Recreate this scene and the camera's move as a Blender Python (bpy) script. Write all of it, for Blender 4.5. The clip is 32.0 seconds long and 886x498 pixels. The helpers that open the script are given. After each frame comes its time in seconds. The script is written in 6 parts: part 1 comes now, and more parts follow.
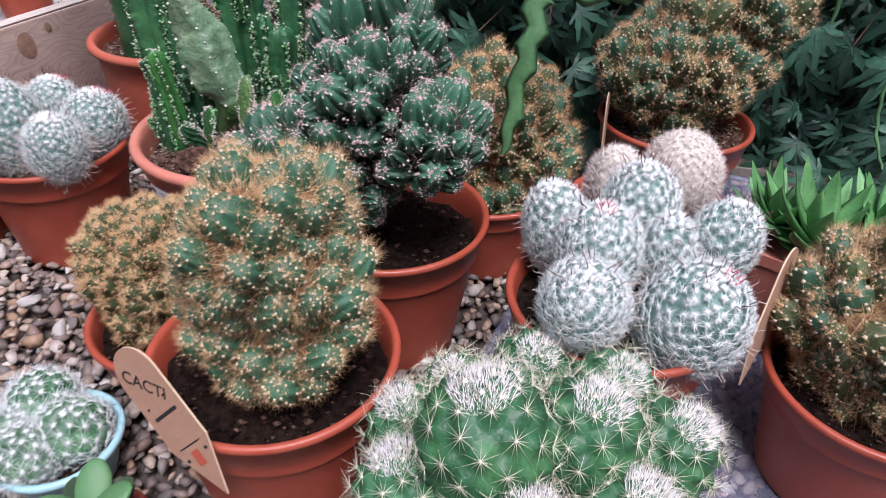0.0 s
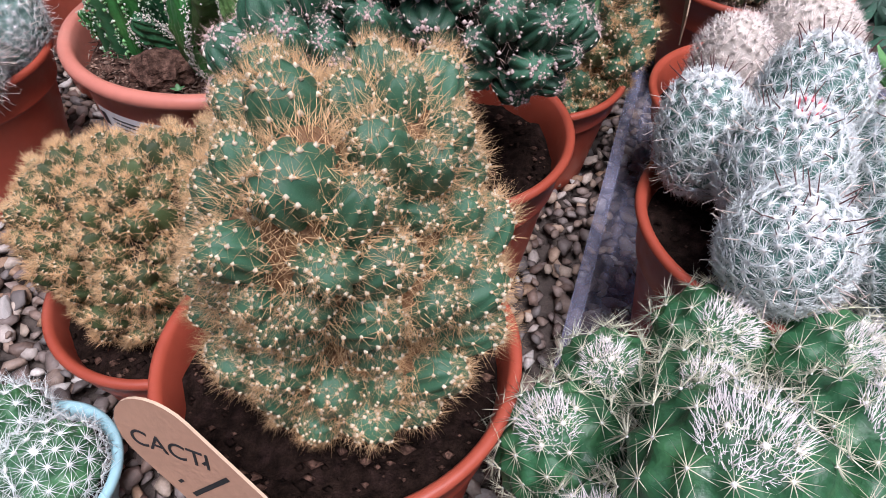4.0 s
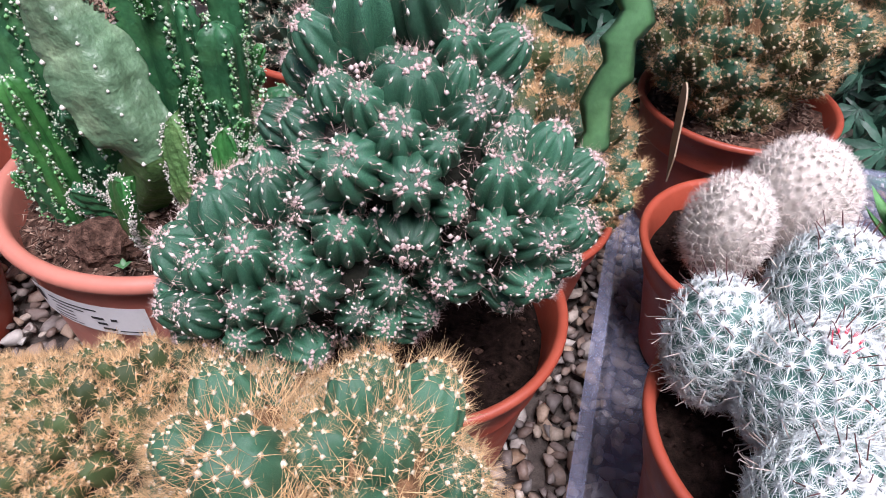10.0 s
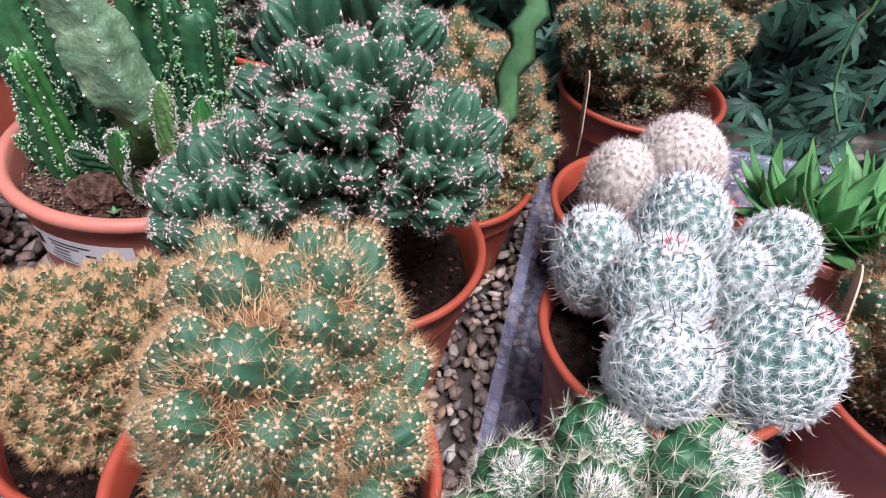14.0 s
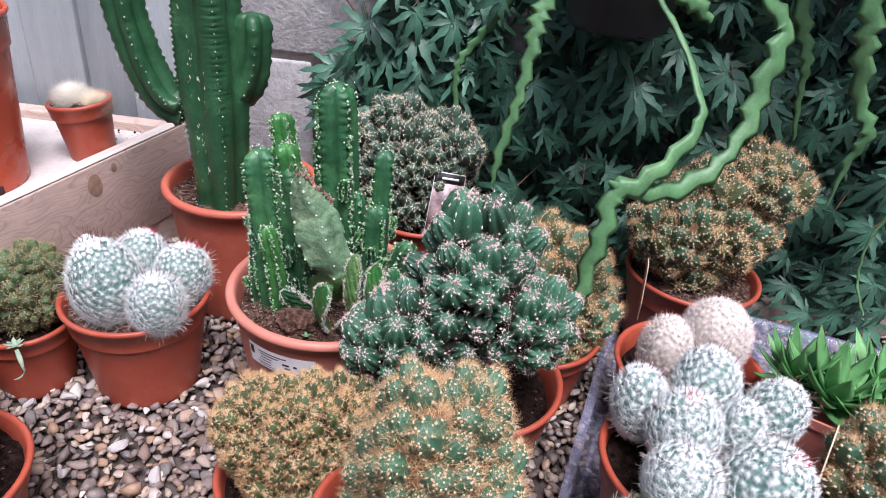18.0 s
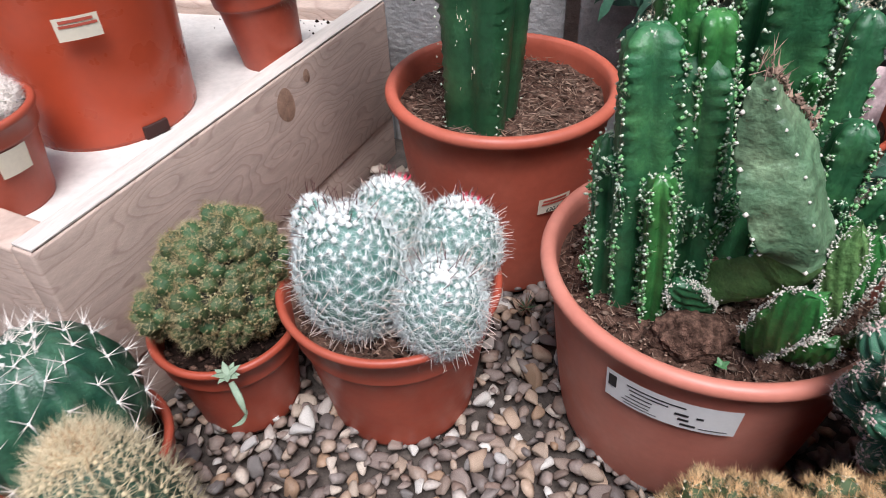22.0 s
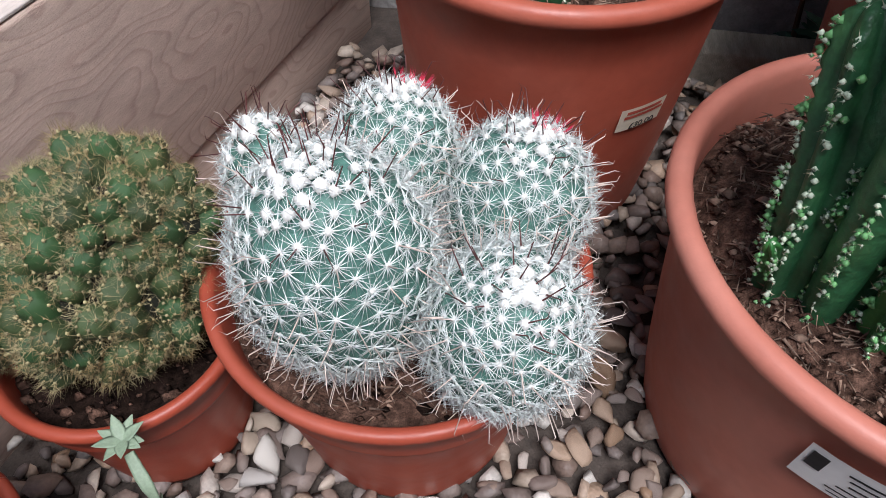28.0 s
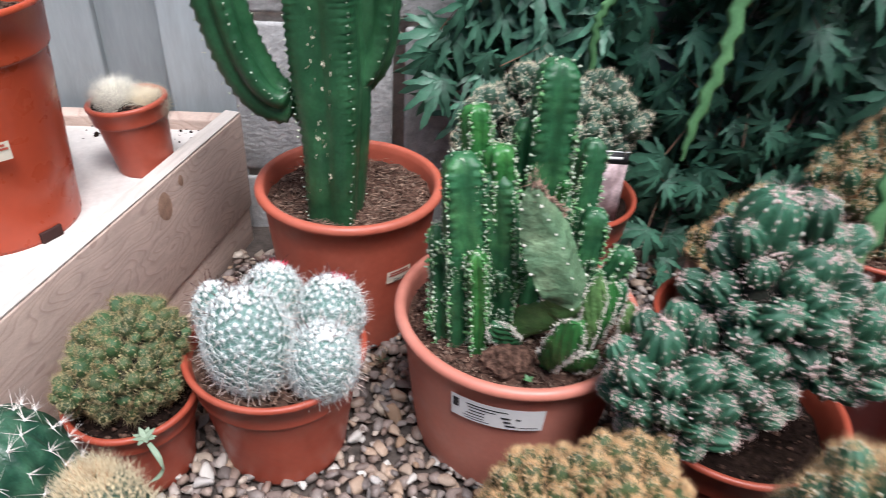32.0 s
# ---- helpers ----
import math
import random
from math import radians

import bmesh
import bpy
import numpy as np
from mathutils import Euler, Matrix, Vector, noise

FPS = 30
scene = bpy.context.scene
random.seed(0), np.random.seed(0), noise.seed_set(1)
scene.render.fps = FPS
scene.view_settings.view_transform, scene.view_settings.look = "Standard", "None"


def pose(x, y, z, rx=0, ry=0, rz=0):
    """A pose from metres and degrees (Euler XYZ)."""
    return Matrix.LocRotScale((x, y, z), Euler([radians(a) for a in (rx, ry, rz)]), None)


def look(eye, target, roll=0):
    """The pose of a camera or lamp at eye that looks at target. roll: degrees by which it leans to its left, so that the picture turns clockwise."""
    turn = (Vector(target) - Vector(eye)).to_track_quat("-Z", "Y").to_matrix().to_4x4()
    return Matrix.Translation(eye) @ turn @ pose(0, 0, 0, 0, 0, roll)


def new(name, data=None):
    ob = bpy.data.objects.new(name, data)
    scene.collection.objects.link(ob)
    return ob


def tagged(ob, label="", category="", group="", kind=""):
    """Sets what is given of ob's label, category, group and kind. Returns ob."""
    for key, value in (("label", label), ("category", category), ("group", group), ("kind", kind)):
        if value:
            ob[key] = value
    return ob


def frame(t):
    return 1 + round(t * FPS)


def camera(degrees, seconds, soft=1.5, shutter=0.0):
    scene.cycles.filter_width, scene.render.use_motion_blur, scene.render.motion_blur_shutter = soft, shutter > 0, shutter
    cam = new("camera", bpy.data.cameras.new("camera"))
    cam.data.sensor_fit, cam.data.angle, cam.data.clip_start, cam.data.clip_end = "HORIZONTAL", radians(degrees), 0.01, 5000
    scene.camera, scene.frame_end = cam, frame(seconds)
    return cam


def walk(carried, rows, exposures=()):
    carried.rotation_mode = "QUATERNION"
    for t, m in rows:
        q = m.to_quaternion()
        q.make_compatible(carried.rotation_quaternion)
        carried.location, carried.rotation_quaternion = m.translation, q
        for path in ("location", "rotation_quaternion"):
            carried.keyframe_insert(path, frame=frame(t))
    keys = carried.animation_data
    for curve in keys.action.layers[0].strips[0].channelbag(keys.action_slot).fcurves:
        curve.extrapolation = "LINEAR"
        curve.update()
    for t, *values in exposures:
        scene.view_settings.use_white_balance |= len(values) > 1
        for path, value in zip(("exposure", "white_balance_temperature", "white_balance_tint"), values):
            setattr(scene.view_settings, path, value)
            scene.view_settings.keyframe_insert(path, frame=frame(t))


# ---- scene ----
cam = camera(65.97, 32.0, soft=0.85, shutter=0.35)
PATH = [
    (0, (0.1962, -0.6838, 0.4703), (0.0691, 0.1162, -0.1162), 1.57),
    (0.5, (0.1920, -0.6412, 0.4508), (0.0947, 0.1505, -0.1522), -0.12),
    (1, (0.1725, -0.6146, 0.4353), (0.1042, 0.1333, -0.2249), -1.58),
    (1.5, (0.1707, -0.6014, 0.4375), (0.1407, 0.1460, -0.2262), -0.08),
    (2, (0.1449, -0.5913, 0.4300), (0.1084, 0.1442, -0.2465), 0.50),
    (2.5, (0.1225, -0.5827, 0.4242), (0.0844, 0.1448, -0.2609), 1.13),
    (4.5, (0.0875, -0.5556, 0.3996), (0.0599, 0.1419, -0.3165), 1.43),
    (5, (0.1112, -0.5514, 0.3996), (0.1041, 0.1468, -0.3163), 1.38),
    (5.5, (0.1391, -0.5479, 0.4041), (0.1565, 0.1576, -0.3044), 1.37),
    (6, (0.1498, -0.5421, 0.4113), (0.1775, 0.1752, -0.2849), 1.09),
    (6.5, (0.1520, -0.5377, 0.4178), (0.1787, 0.1884, -0.2693), 0.75),
    (7, (0.1554, -0.5331, 0.4241), (0.1933, 0.2012, -0.2536), 0.96),
    (7.5, (0.1583, -0.5235, 0.4316), (0.2143, 0.2246, -0.2296), 1.60),
    (8, (0.1512, -0.5095, 0.4478), (0.2202, 0.2523, -0.1964), 2.79),
    (8.5, (0.1283, -0.4921, 0.4566), (0.1907, 0.2737, -0.1835), 3.68),
    (9, (0.0913, -0.4814, 0.4537), (0.1146, 0.2795, -0.1947), 3.02),
    (9.5, (0.0761, -0.4763, 0.4404), (0.0883, 0.2725, -0.2222), 2.65),
    (10, (0.0762, -0.4695, 0.4343), (0.0898, 0.2751, -0.2331), 2.69),
    (10.5, (0.0688, -0.4650, 0.4314), (0.0785, 0.2806, -0.2350), 2.60),
    (11, (0.0714, -0.4594, 0.4324), (0.0956, 0.2902, -0.2290), 2.77),
    (11.5, (0.0694, -0.4534, 0.4302), (0.0864, 0.2974, -0.2301), 2.47),
    (12, (0.0650, -0.4609, 0.4254), (0.0897, 0.2856, -0.2396), 3.57),
    (12.5, (0.0710, -0.4837, 0.4253), (0.1167, 0.2561, -0.2459), 4.27),
    (13, (0.0786, -0.5136, 0.4316), (0.1313, 0.2283, -0.2369), 4.31),
    (13.5, (0.0893, -0.5477, 0.4467), (0.1519, 0.2015, -0.2126), 4.82),
    (15.5, (0.0878, -0.5807, 0.4959), (0.1776, 0.1953, -0.1284), 7.00),
    (16, (0.0837, -0.5935, 0.5109), (0.1531, 0.2015, -0.0918), 6.97),
    (16.5, (0.0899, -0.6251, 0.5405), (0.1432, 0.1951, -0.0291), 6.63),
    (17, (0.0966, -0.6668, 0.5615), (0.1374, 0.1743, 0.0221), 6.96),
    (17.5, (0.0717, -0.7034, 0.5725), (0.0432, 0.1414, 0.0381), 5.42),
    (18, (0.0521, -0.7195, 0.5946), (0.0069, 0.1396, 0.0846), 5.51),
    (18.5, (0.0558, -0.7264, 0.6020), (0.0110, 0.1225, 0.0754), 5.77),
    (19, (0.0566, -0.7209, 0.5942), (0.0120, 0.1166, 0.0497), 5.94),
    (19.5, (-0.0166, -0.6962, 0.5678), (-0.0427, 0.1193, -0.0103), 7.21),
    (20, (-0.1080, -0.6568, 0.5562), (-0.1325, 0.1505, -0.0334), 3.46),
    (20.5, (-0.1473, -0.6302, 0.5452), (-0.1910, 0.1675, -0.0563), 0.50),
    (21, (-0.1752, -0.5977, 0.4955), (-0.2835, 0.1690, -0.1373), -1.07),
    (21.5, (-0.2015, -0.5142, 0.4859), (-0.3294, 0.2208, -0.1800), 0.99),
    (22, (-0.2042, -0.4538, 0.4617), (-0.3753, 0.2856, -0.1894), -2.99),
    (22.5, (-0.1869, -0.4197, 0.4421), (-0.3340, 0.2963, -0.2403), -3.76),
    (23, (-0.1920, -0.3959, 0.4344), (-0.3115, 0.3237, -0.2496), -2.55),
    (23.5, (-0.1760, -0.3679, 0.4190), (-0.2673, 0.3393, -0.2821), -1.79),
    (24, (-0.1814, -0.3410, 0.3893), (-0.2682, 0.3286, -0.3483), -2.31),
    (24.5, (-0.2157, -0.3214, 0.3737), (-0.3346, 0.3184, -0.3856), -4.03),
    (25, (-0.2272, -0.3135, 0.3677), (-0.3423, 0.3090, -0.4063), -4.13),
    (25.5, (-0.2399, -0.3007, 0.3603), (-0.3392, 0.3075, -0.4272), -3.06),
    (26, (-0.2588, -0.2901, 0.3532), (-0.3507, 0.3080, -0.4430), -1.50),
    (26.5, (-0.2748, -0.2823, 0.3533), (-0.3689, 0.3422, -0.4221), -0.39),
    (28.5, (-0.2821, -0.2848, 0.3525), (-0.3603, 0.3363, -0.4274), 0.71),
    (29, (-0.2757, -0.2903, 0.3628), (-0.3434, 0.3427, -0.4083), 1.21),
    (29.5, (-0.2669, -0.3070, 0.3832), (-0.3173, 0.3489, -0.3700), 1.94),
    (30, (-0.2603, -0.3348, 0.4175), (-0.2933, 0.3457, -0.3145), 2.87),
    (30.5, (-0.2536, -0.3714, 0.4659), (-0.2813, 0.3573, -0.2183), 2.10),
    (31, (-0.2489, -0.4189, 0.5121), (-0.2628, 0.3564, -0.1193), 2.14),
    (31.5, (-0.2475, -0.4865, 0.5320), (-0.2504, 0.3122, -0.0698), 2.28),
    (32, (-0.2197, -0.5719, 0.5543), (-0.1488, 0.2470, -0.0153), 3.74),
]
EXPOSURES = [(0, 0.2), (2, 0.12), (5, 0.2), (6, 0.12), (8, 0.25), (10, 0.48), (12, 0.53), (13, 0.42), (16, 0.38), (17, 0.5), (19, 0.56), (20, 0.65), (21, 0.45), (22, 0.3), (23, 0.3), (25, 0.08), (26, 0.06), (29, -0.03), (30, 0.17), (31, 0.28), (32, 0.45)]
walk(cam, [(t, look(eye, target, roll)) for t, eye, target, roll in PATH], exposures=[(t, e, 6000 if t < 20 else 6050, 25 if t < 20 else 15) for t, e in EXPOSURES])

# ---- light: bright overcast day above an open-roofed plant stall ----
world = bpy.data.worlds.new("sky")
scene.world = world
world.use_nodes = True
wn = world.node_tree.nodes
sky = wn.new("ShaderNodeTexSky")
sky.sky_type = 'NISHITA'
sky.sun_disc = False
sky.sun_elevation, sky.sun_rotation = radians(64), radians(135)
sky.dust_density, sky.ozone_density = 3.0, 1.0
wn["Background"].inputs["Strength"].default_value = 0.105
world.node_tree.links.new(sky.outputs[0], wn["Background"].inputs["Color"])
sun_data = bpy.data.lights.new("sun", 'SUN')
sun_data.energy, sun_data.angle, sun_data.color = 4.0, radians(28), (1.0, 0.97, 0.93)
sun = new("sun", sun_data)
sun.matrix_world = look((0.22, -0.66, 1.65), (0, 0, 0))


# ---- materials ----
def material(name, base, rough=0.6, spread=0.25, scale=60.0, bump=0.0, bump_scale=400.0, second=None, second_at=0.55, metal=0.0,
             per_object=0.0, island=0.0, sub=0.0, stretch=(1, 1, 1), spec=0.5):
    """A procedural surface: broad patches, fine grain, a second colour in patches, relief."""
    m = bpy.data.materials.new(name)
    m.use_nodes = True
    nt = m.node_tree
    bs = nt.nodes["Principled BSDF"]
    bs.inputs["Roughness"].default_value = rough
    bs.inputs["Metallic"].default_value = metal
    bs.inputs["Specular IOR Level"].default_value = spec
    if sub:
        bs.inputs["Subsurface Weight"].default_value = sub
        bs.inputs["Subsurface Radius"].default_value = (0.006, 0.008, 0.004)
    co = nt.nodes.new("ShaderNodeTexCoord")
    mp = nt.nodes.new("ShaderNodeMapping")
    mp.inputs["Scale"].default_value = stretch
    nt.links.new(co.outputs["Object"], mp.inputs["Vector"])

    def noise_at(s, detail=4.0):
        n = nt.nodes.new("ShaderNodeTexNoise")
        n.inputs["Scale"].default_value, n.inputs["Detail"].default_value = s, detail
        nt.links.new(mp.outputs[0], n.inputs["Vector"])
        return n.outputs["Fac"]

    def mix(kind, fac, a, b):
        x = nt.nodes.new("ShaderNodeMix")
        x.data_type, x.blend_type = 'RGBA', kind
        for sock, val in ((x.inputs[0], fac), (x.inputs[6], a), (x.inputs[7], b)):
            if isinstance(val, (int, float)):
                sock.default_value = val
            elif isinstance(val, tuple):
                sock.default_value = (*val, 1)
            else:
                nt.links.new(val, sock)
        return x.outputs[2]

    def ramp(fac, lo, hi, a=0.0, b=1.0):
        r = nt.nodes.new("ShaderNodeMapRange")
        r.inputs[1].default_value, r.inputs[2].default_value, r.inputs[3].default_value, r.inputs[4].default_value = lo, hi, a, b
        nt.links.new(fac, r.inputs[0])
        return r.outputs[0]

    col = tuple(base)
    if second:
        col = mix('MIX', ramp(noise_at(scale * 0.6), second_at - 0.12, second_at + 0.12), col, tuple(second))
    grain = ramp(noise_at(scale), 0.25, 0.75, 1 - spread, 1 + spread)
    fine = ramp(noise_at(scale * 7), 0.25, 0.75, 1 - spread * 0.6, 1 + spread * 0.6)
    mul = nt.nodes.new("ShaderNodeMath")
    mul.operation = 'MULTIPLY'
    nt.links.new(grain, mul.inputs[0])
    nt.links.new(fine, mul.inputs[1])
    out = mul.outputs[0]
    for amount, node, sock in ((per_object, "ShaderNodeObjectInfo", "Random"), (island, "ShaderNodeNewGeometry", "Random Per Island")):
        if amount:
            oi = nt.nodes.new(node)
            m2 = nt.nodes.new("ShaderNodeMath")
            m2.operation = 'MULTIPLY'
            nt.links.new(out, m2.inputs[0])
            nt.links.new(ramp(oi.outputs[sock], 0, 1, 1 - amount, 1 + amount), m2.inputs[1])
            out = m2.outputs[0]
    vm = nt.nodes.new("ShaderNodeVectorMath")
    vm.operation = 'SCALE'
    if isinstance(col, tuple):
        vm.inputs[0].default_value = col
    else:
        nt.links.new(col, vm.inputs[0])
    nt.links.new(out, vm.inputs["Scale"])
    nt.links.new(vm.outputs[0], bs.inputs["Base Color"])
    nt.links.new(ramp(noise_at(scale * 2), 0.3, 0.7, max(rough - 0.08, 0.05), min(rough + 0.12, 1)), bs.inputs["Roughness"])
    if bump:
        b = nt.nodes.new("ShaderNodeBump")
        b.inputs["Strength"].default_value, b.inputs["Distance"].default_value = min(bump, 1.0), 0.002
        nt.links.new(noise_at(bump_scale), b.inputs["Height"])
        nt.links.new(b.outputs[0], bs.inputs["Normal"])
    return m


def pick_colours(m, colours, node="ShaderNodeObjectInfo", sock="Random", weight=1.0):
    """Lets each object (or island) take one of several colours."""
    nt = m.node_tree
    oi = nt.nodes.new(node)
    rp = nt.nodes.new("ShaderNodeValToRGB")
    rp.color_ramp.interpolation = 'CONSTANT'
    els = rp.color_ramp.elements
    while len(els) < len(colours):
        els.new(0.5)
    for i, c in enumerate(colours):
        els[i].position, els[i].color = i / len(colours), (*c, 1)
    nt.links.new(oi.outputs[sock], rp.inputs[0])
    vm = [n for n in nt.nodes if n.type == 'VECT_MATH'][0]
    nt.links.new(rp.outputs[0], vm.inputs[0])
    return m


TERRACOTTA = material("terracotta_plastic", (0.36, 0.068, 0.036), 0.42, 0.10, 25, 0.06, 900, second=(0.40, 0.096, 0.056), second_at=0.62, per_object=0.08)
# terracotta with its colour lifted against the shade on the big pot
TERRACOTTA_LIFTED = material("lifted_terracotta_plastic", (0.43, 0.100, 0.058), 0.45, 0.12, 20, 0.08, 700, second=(0.48, 0.135, 0.085), second_at=0.6)
TERRACOTTA_PALE = material("pale_terracotta_plastic", (0.53, 0.190, 0.135), 0.45, 0.08, 25, 0.05, 900, second=(0.57, 0.23, 0.17), second_at=0.6)
TERRACOTTA_SHINY = material("shiny_orange_plastic", (0.45, 0.070, 0.028), 0.30, 0.08, 18, 0.03, 700)
SOIL = material("peat_soil", (0.013, 0.008, 0.006), 0.95, 0.8, 200, 1.0, 500, second=(0.022, 0.013, 0.011), second_at=0.62, spec=0.05)
SOIL_BROWN = material("brown_fibrous_soil", (0.125, 0.072, 0.052), 0.95, 0.7, 260, 1.0, 700, second=(0.050, 0.028, 0.020), second_at=0.52, spec=0.1)
BARK = material("bark_and_straw", (0.24, 0.16, 0.115), 0.9, 0.4, 120, 0.5, 500, island=0.55)
GREEN = material("cactus_green", (0.034, 0.118, 0.064), 0.40, 0.3, 90, 0.25, 900, second=(0.070, 0.175, 0.095), second_at=0.6, per_object=0.18, sub=0.08)
GREEN_BRIGHT = material("fresh_cactus_green", (0.024, 0.112, 0.044), 0.46, 0.35, 70, 0.25, 500, second=(0.060, 0.195, 0.068), second_at=0.6, per_object=0.12, sub=0.08)
GREEN_BLUE = material("blue_green_cactus", (0.016, 0.074, 0.043), 0.36, 0.35, 80, 0.3, 500, second=(0.056, 0.165, 0.092), second_at=0.52, per_object=0.45, sub=0.06)
GREEN_DARK = material("dark_cactus_green", (0.035, 0.08, 0.05), 0.45, 0.3, 90, 0.3, 900, per_object=0.25)
GREEN_OLIVE = material("olive_cactus_green", (0.052, 0.085, 0.030), 0.5, 0.35, 120, 0.3, 900, per_object=0.35)
GREEN_TRUNK = material("deep_green_trunk", (0.018, 0.080, 0.032), 0.38, 0.3, 40, 0.2, 500, second=(0.040, 0.135, 0.055), second_at=0.6, sub=0.05)
GREEN_MOSS = material("mossy_green", (0.040, 0.098, 0.034), 0.5, 0.3, 120, 0.3, 900, per_object=0.3)
GREEN_GREY = material("grey_green_tubercles", (0.090, 0.215, 0.175), 0.5, 0.25, 200, 0.2, 900, sub=0.08)
GREEN_PALE = material("withered_pale_green", (0.100, 0.185, 0.100), 0.40, 0.4, 60, 1.0, 170, second=(0.185, 0.27, 0.155), second_at=0.58)
SHOOT = material("yellowish_shoot", (0.085, 0.185, 0.055), 0.5, 0.35, 90, 0.6, 300, second=(0.15, 0.26, 0.085), second_at=0.58)
FRESH = material("bright_new_growth", (0.030, 0.150, 0.036), 0.35, 0.3, 90, 0.3, 300, second=(0.065, 0.23, 0.055), second_at=0.58, sub=0.08)
# near-black stands in for the deep shade between knobs
CORE = material("core_coloured_as_shade", (0.016, 0.018, 0.010), 0.9, 0.4, 90, 0.6, 300)
WOOL = material("white_wool", (0.80, 0.80, 0.76), 0.9, 0.08, 300, 0.3, 1500)
CREAM_WHITE = material("whitish_areole", (0.70, 0.66, 0.58), 0.9, 0.12, 300, 0.0, island=0.15)
CREAM = material("cream_areole", (0.68, 0.61, 0.46), 0.9, 0.15, 300, 0.0, island=0.2)
SPINE_WHITE = material("white_spine", (0.80, 0.86, 0.84), 0.6, 0.08, 300, island=0.15)
SPINE_STRAW = material("straw_spine", (0.66, 0.58, 0.42), 0.6, 0.1, 300, island=0.3)
SPINE_GOLD = material("golden_brown_spine", (0.58, 0.385, 0.195), 0.55, 0.15, 200, island=0.4)
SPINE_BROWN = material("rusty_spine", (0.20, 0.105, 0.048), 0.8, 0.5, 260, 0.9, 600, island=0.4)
SPINE_TAN = material("reddish_tan_spine", (0.52, 0.36, 0.31), 0.5, 0.2, 200, island=0.5)
SPINE_HORN = material("horn_coloured_spine", (0.60, 0.50, 0.44), 0.5, 0.2, 200, island=0.4)
SPINE_DARK = material("dark_red_spine", (0.10, 0.03, 0.028), 0.5, 0.2, 200, island=0.3)
SPINE_PINK = material("pinkish_areole", (0.60, 0.47, 0.44), 0.85, 0.2, 200, island=0.3)
SPINE_FINE = material("pale_straw_hair", (0.66, 0.64, 0.54), 0.7, 0.1, 200, island=0.25)
CROWN_WHITE = material("white_crown_bristle", (0.80, 0.76, 0.75), 0.7, 0.1, 200, island=0.25)
SPINE_GREEN = material("greenish_straw_spine", (0.58, 0.58, 0.43), 0.6, 0.1, 200, island=0.3)
SPINE_CREAM = material("cream_down", (0.85, 0.78, 0.71), 0.7, 0.1, 200, island=0.15)
GREEN_TIP = material("green_rib_buds", (0.13, 0.33, 0.12), 0.5, 0.2, 200, island=0.45)
GREEN_FELT = material("pale_green_felt", (0.52, 0.60, 0.46), 0.8, 0.15, 300, island=0.35)
SEEDLING = material("grey_green_seedling", (0.24, 0.32, 0.22), 0.6, 0.2, 120, 0.2, 300)
SPINE_RUST = material("rust_orange_spine", (0.55, 0.345, 0.165), 0.6, 0.2, 200, island=0.35)
OLIVE_FELT = material("olive_straw_spine", (0.36, 0.31, 0.165), 0.7, 0.2, 200, island=0.5)
SPINE_FUR = material("tan_fur_spine", (0.60, 0.51, 0.33), 0.6, 0.15, 200, island=0.3)
SPINE_CROWN = material("orange_crown_spine", (0.36, 0.17, 0.06), 0.6, 0.15, 200, island=0.3)
DOWN_SKIN = material("pale_downy_skin", (0.52, 0.48, 0.42), 0.8, 0.2, 200, 0.3, 800)
SPINE_BRONZE = material("bronze_spine", (0.33, 0.25, 0.115), 0.6, 0.2, 200, island=0.4)
RED_BUD = material("crimson_flower_bud", (0.55, 0.03, 0.07), 0.5, 0.2, 300)
LEAF_ALOE = material("aloe_green", (0.090, 0.265, 0.085), 0.50, 0.2, 60, 0.15, 500, second=(0.16, 0.38, 0.13), second_at=0.6, per_object=0.2, sub=0.08)
LEAF_DARK = material("dark_hedge_leaf", (0.046, 0.136, 0.084), 0.5, 0.3, 40, 0.2, 300, island=0.45)
TWIG = material("brown_twig", (0.14, 0.075, 0.045), 0.8, 0.3, 80, 0.5, 300)
RICKRACK = material("rickrack_green", (0.080, 0.205, 0.080), 0.50, 0.25, 40, 0.15, 300, second=(0.125, 0.28, 0.11), second_at=0.6, sub=0.1)
WALL_BLOCK = material("grey_concrete_block", (0.43, 0.43, 0.42), 0.95, 0.25, 90, 0.9, 160, per_object=0.06)
MORTAR = material("pale_mortar", (0.42, 0.40, 0.37), 0.95, 0.2, 80, 0.6, 300)
SLAT = material("grey_painted_slat", (0.36, 0.41, 0.42), 0.6, 0.12, 6, 0.25, 120, per_object=0.28, stretch=(8, 8, 1))
SLEEPER = material("weathered_timber", (0.27, 0.245, 0.20), 0.85, 0.3, 30, 0.6, 150, stretch=(1, 6, 6))
SHELF = material("whitewashed_shelf", (0.60, 0.57, 0.53), 0.8, 0.14, 20, 0.4, 200, second=(0.54, 0.51, 0.47), second_at=0.62)
CAP = material("pale_weathered_edge", (0.56, 0.51, 0.46), 0.8, 0.16, 40, 0.4, 200, stretch=(4, 0.4, 4))
PEBBLE = material("river_pebble", (0.3, 0.22, 0.18), 0.6, 0.32, 90, 0.3, 500)
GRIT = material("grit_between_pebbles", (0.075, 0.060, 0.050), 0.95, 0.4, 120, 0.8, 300)
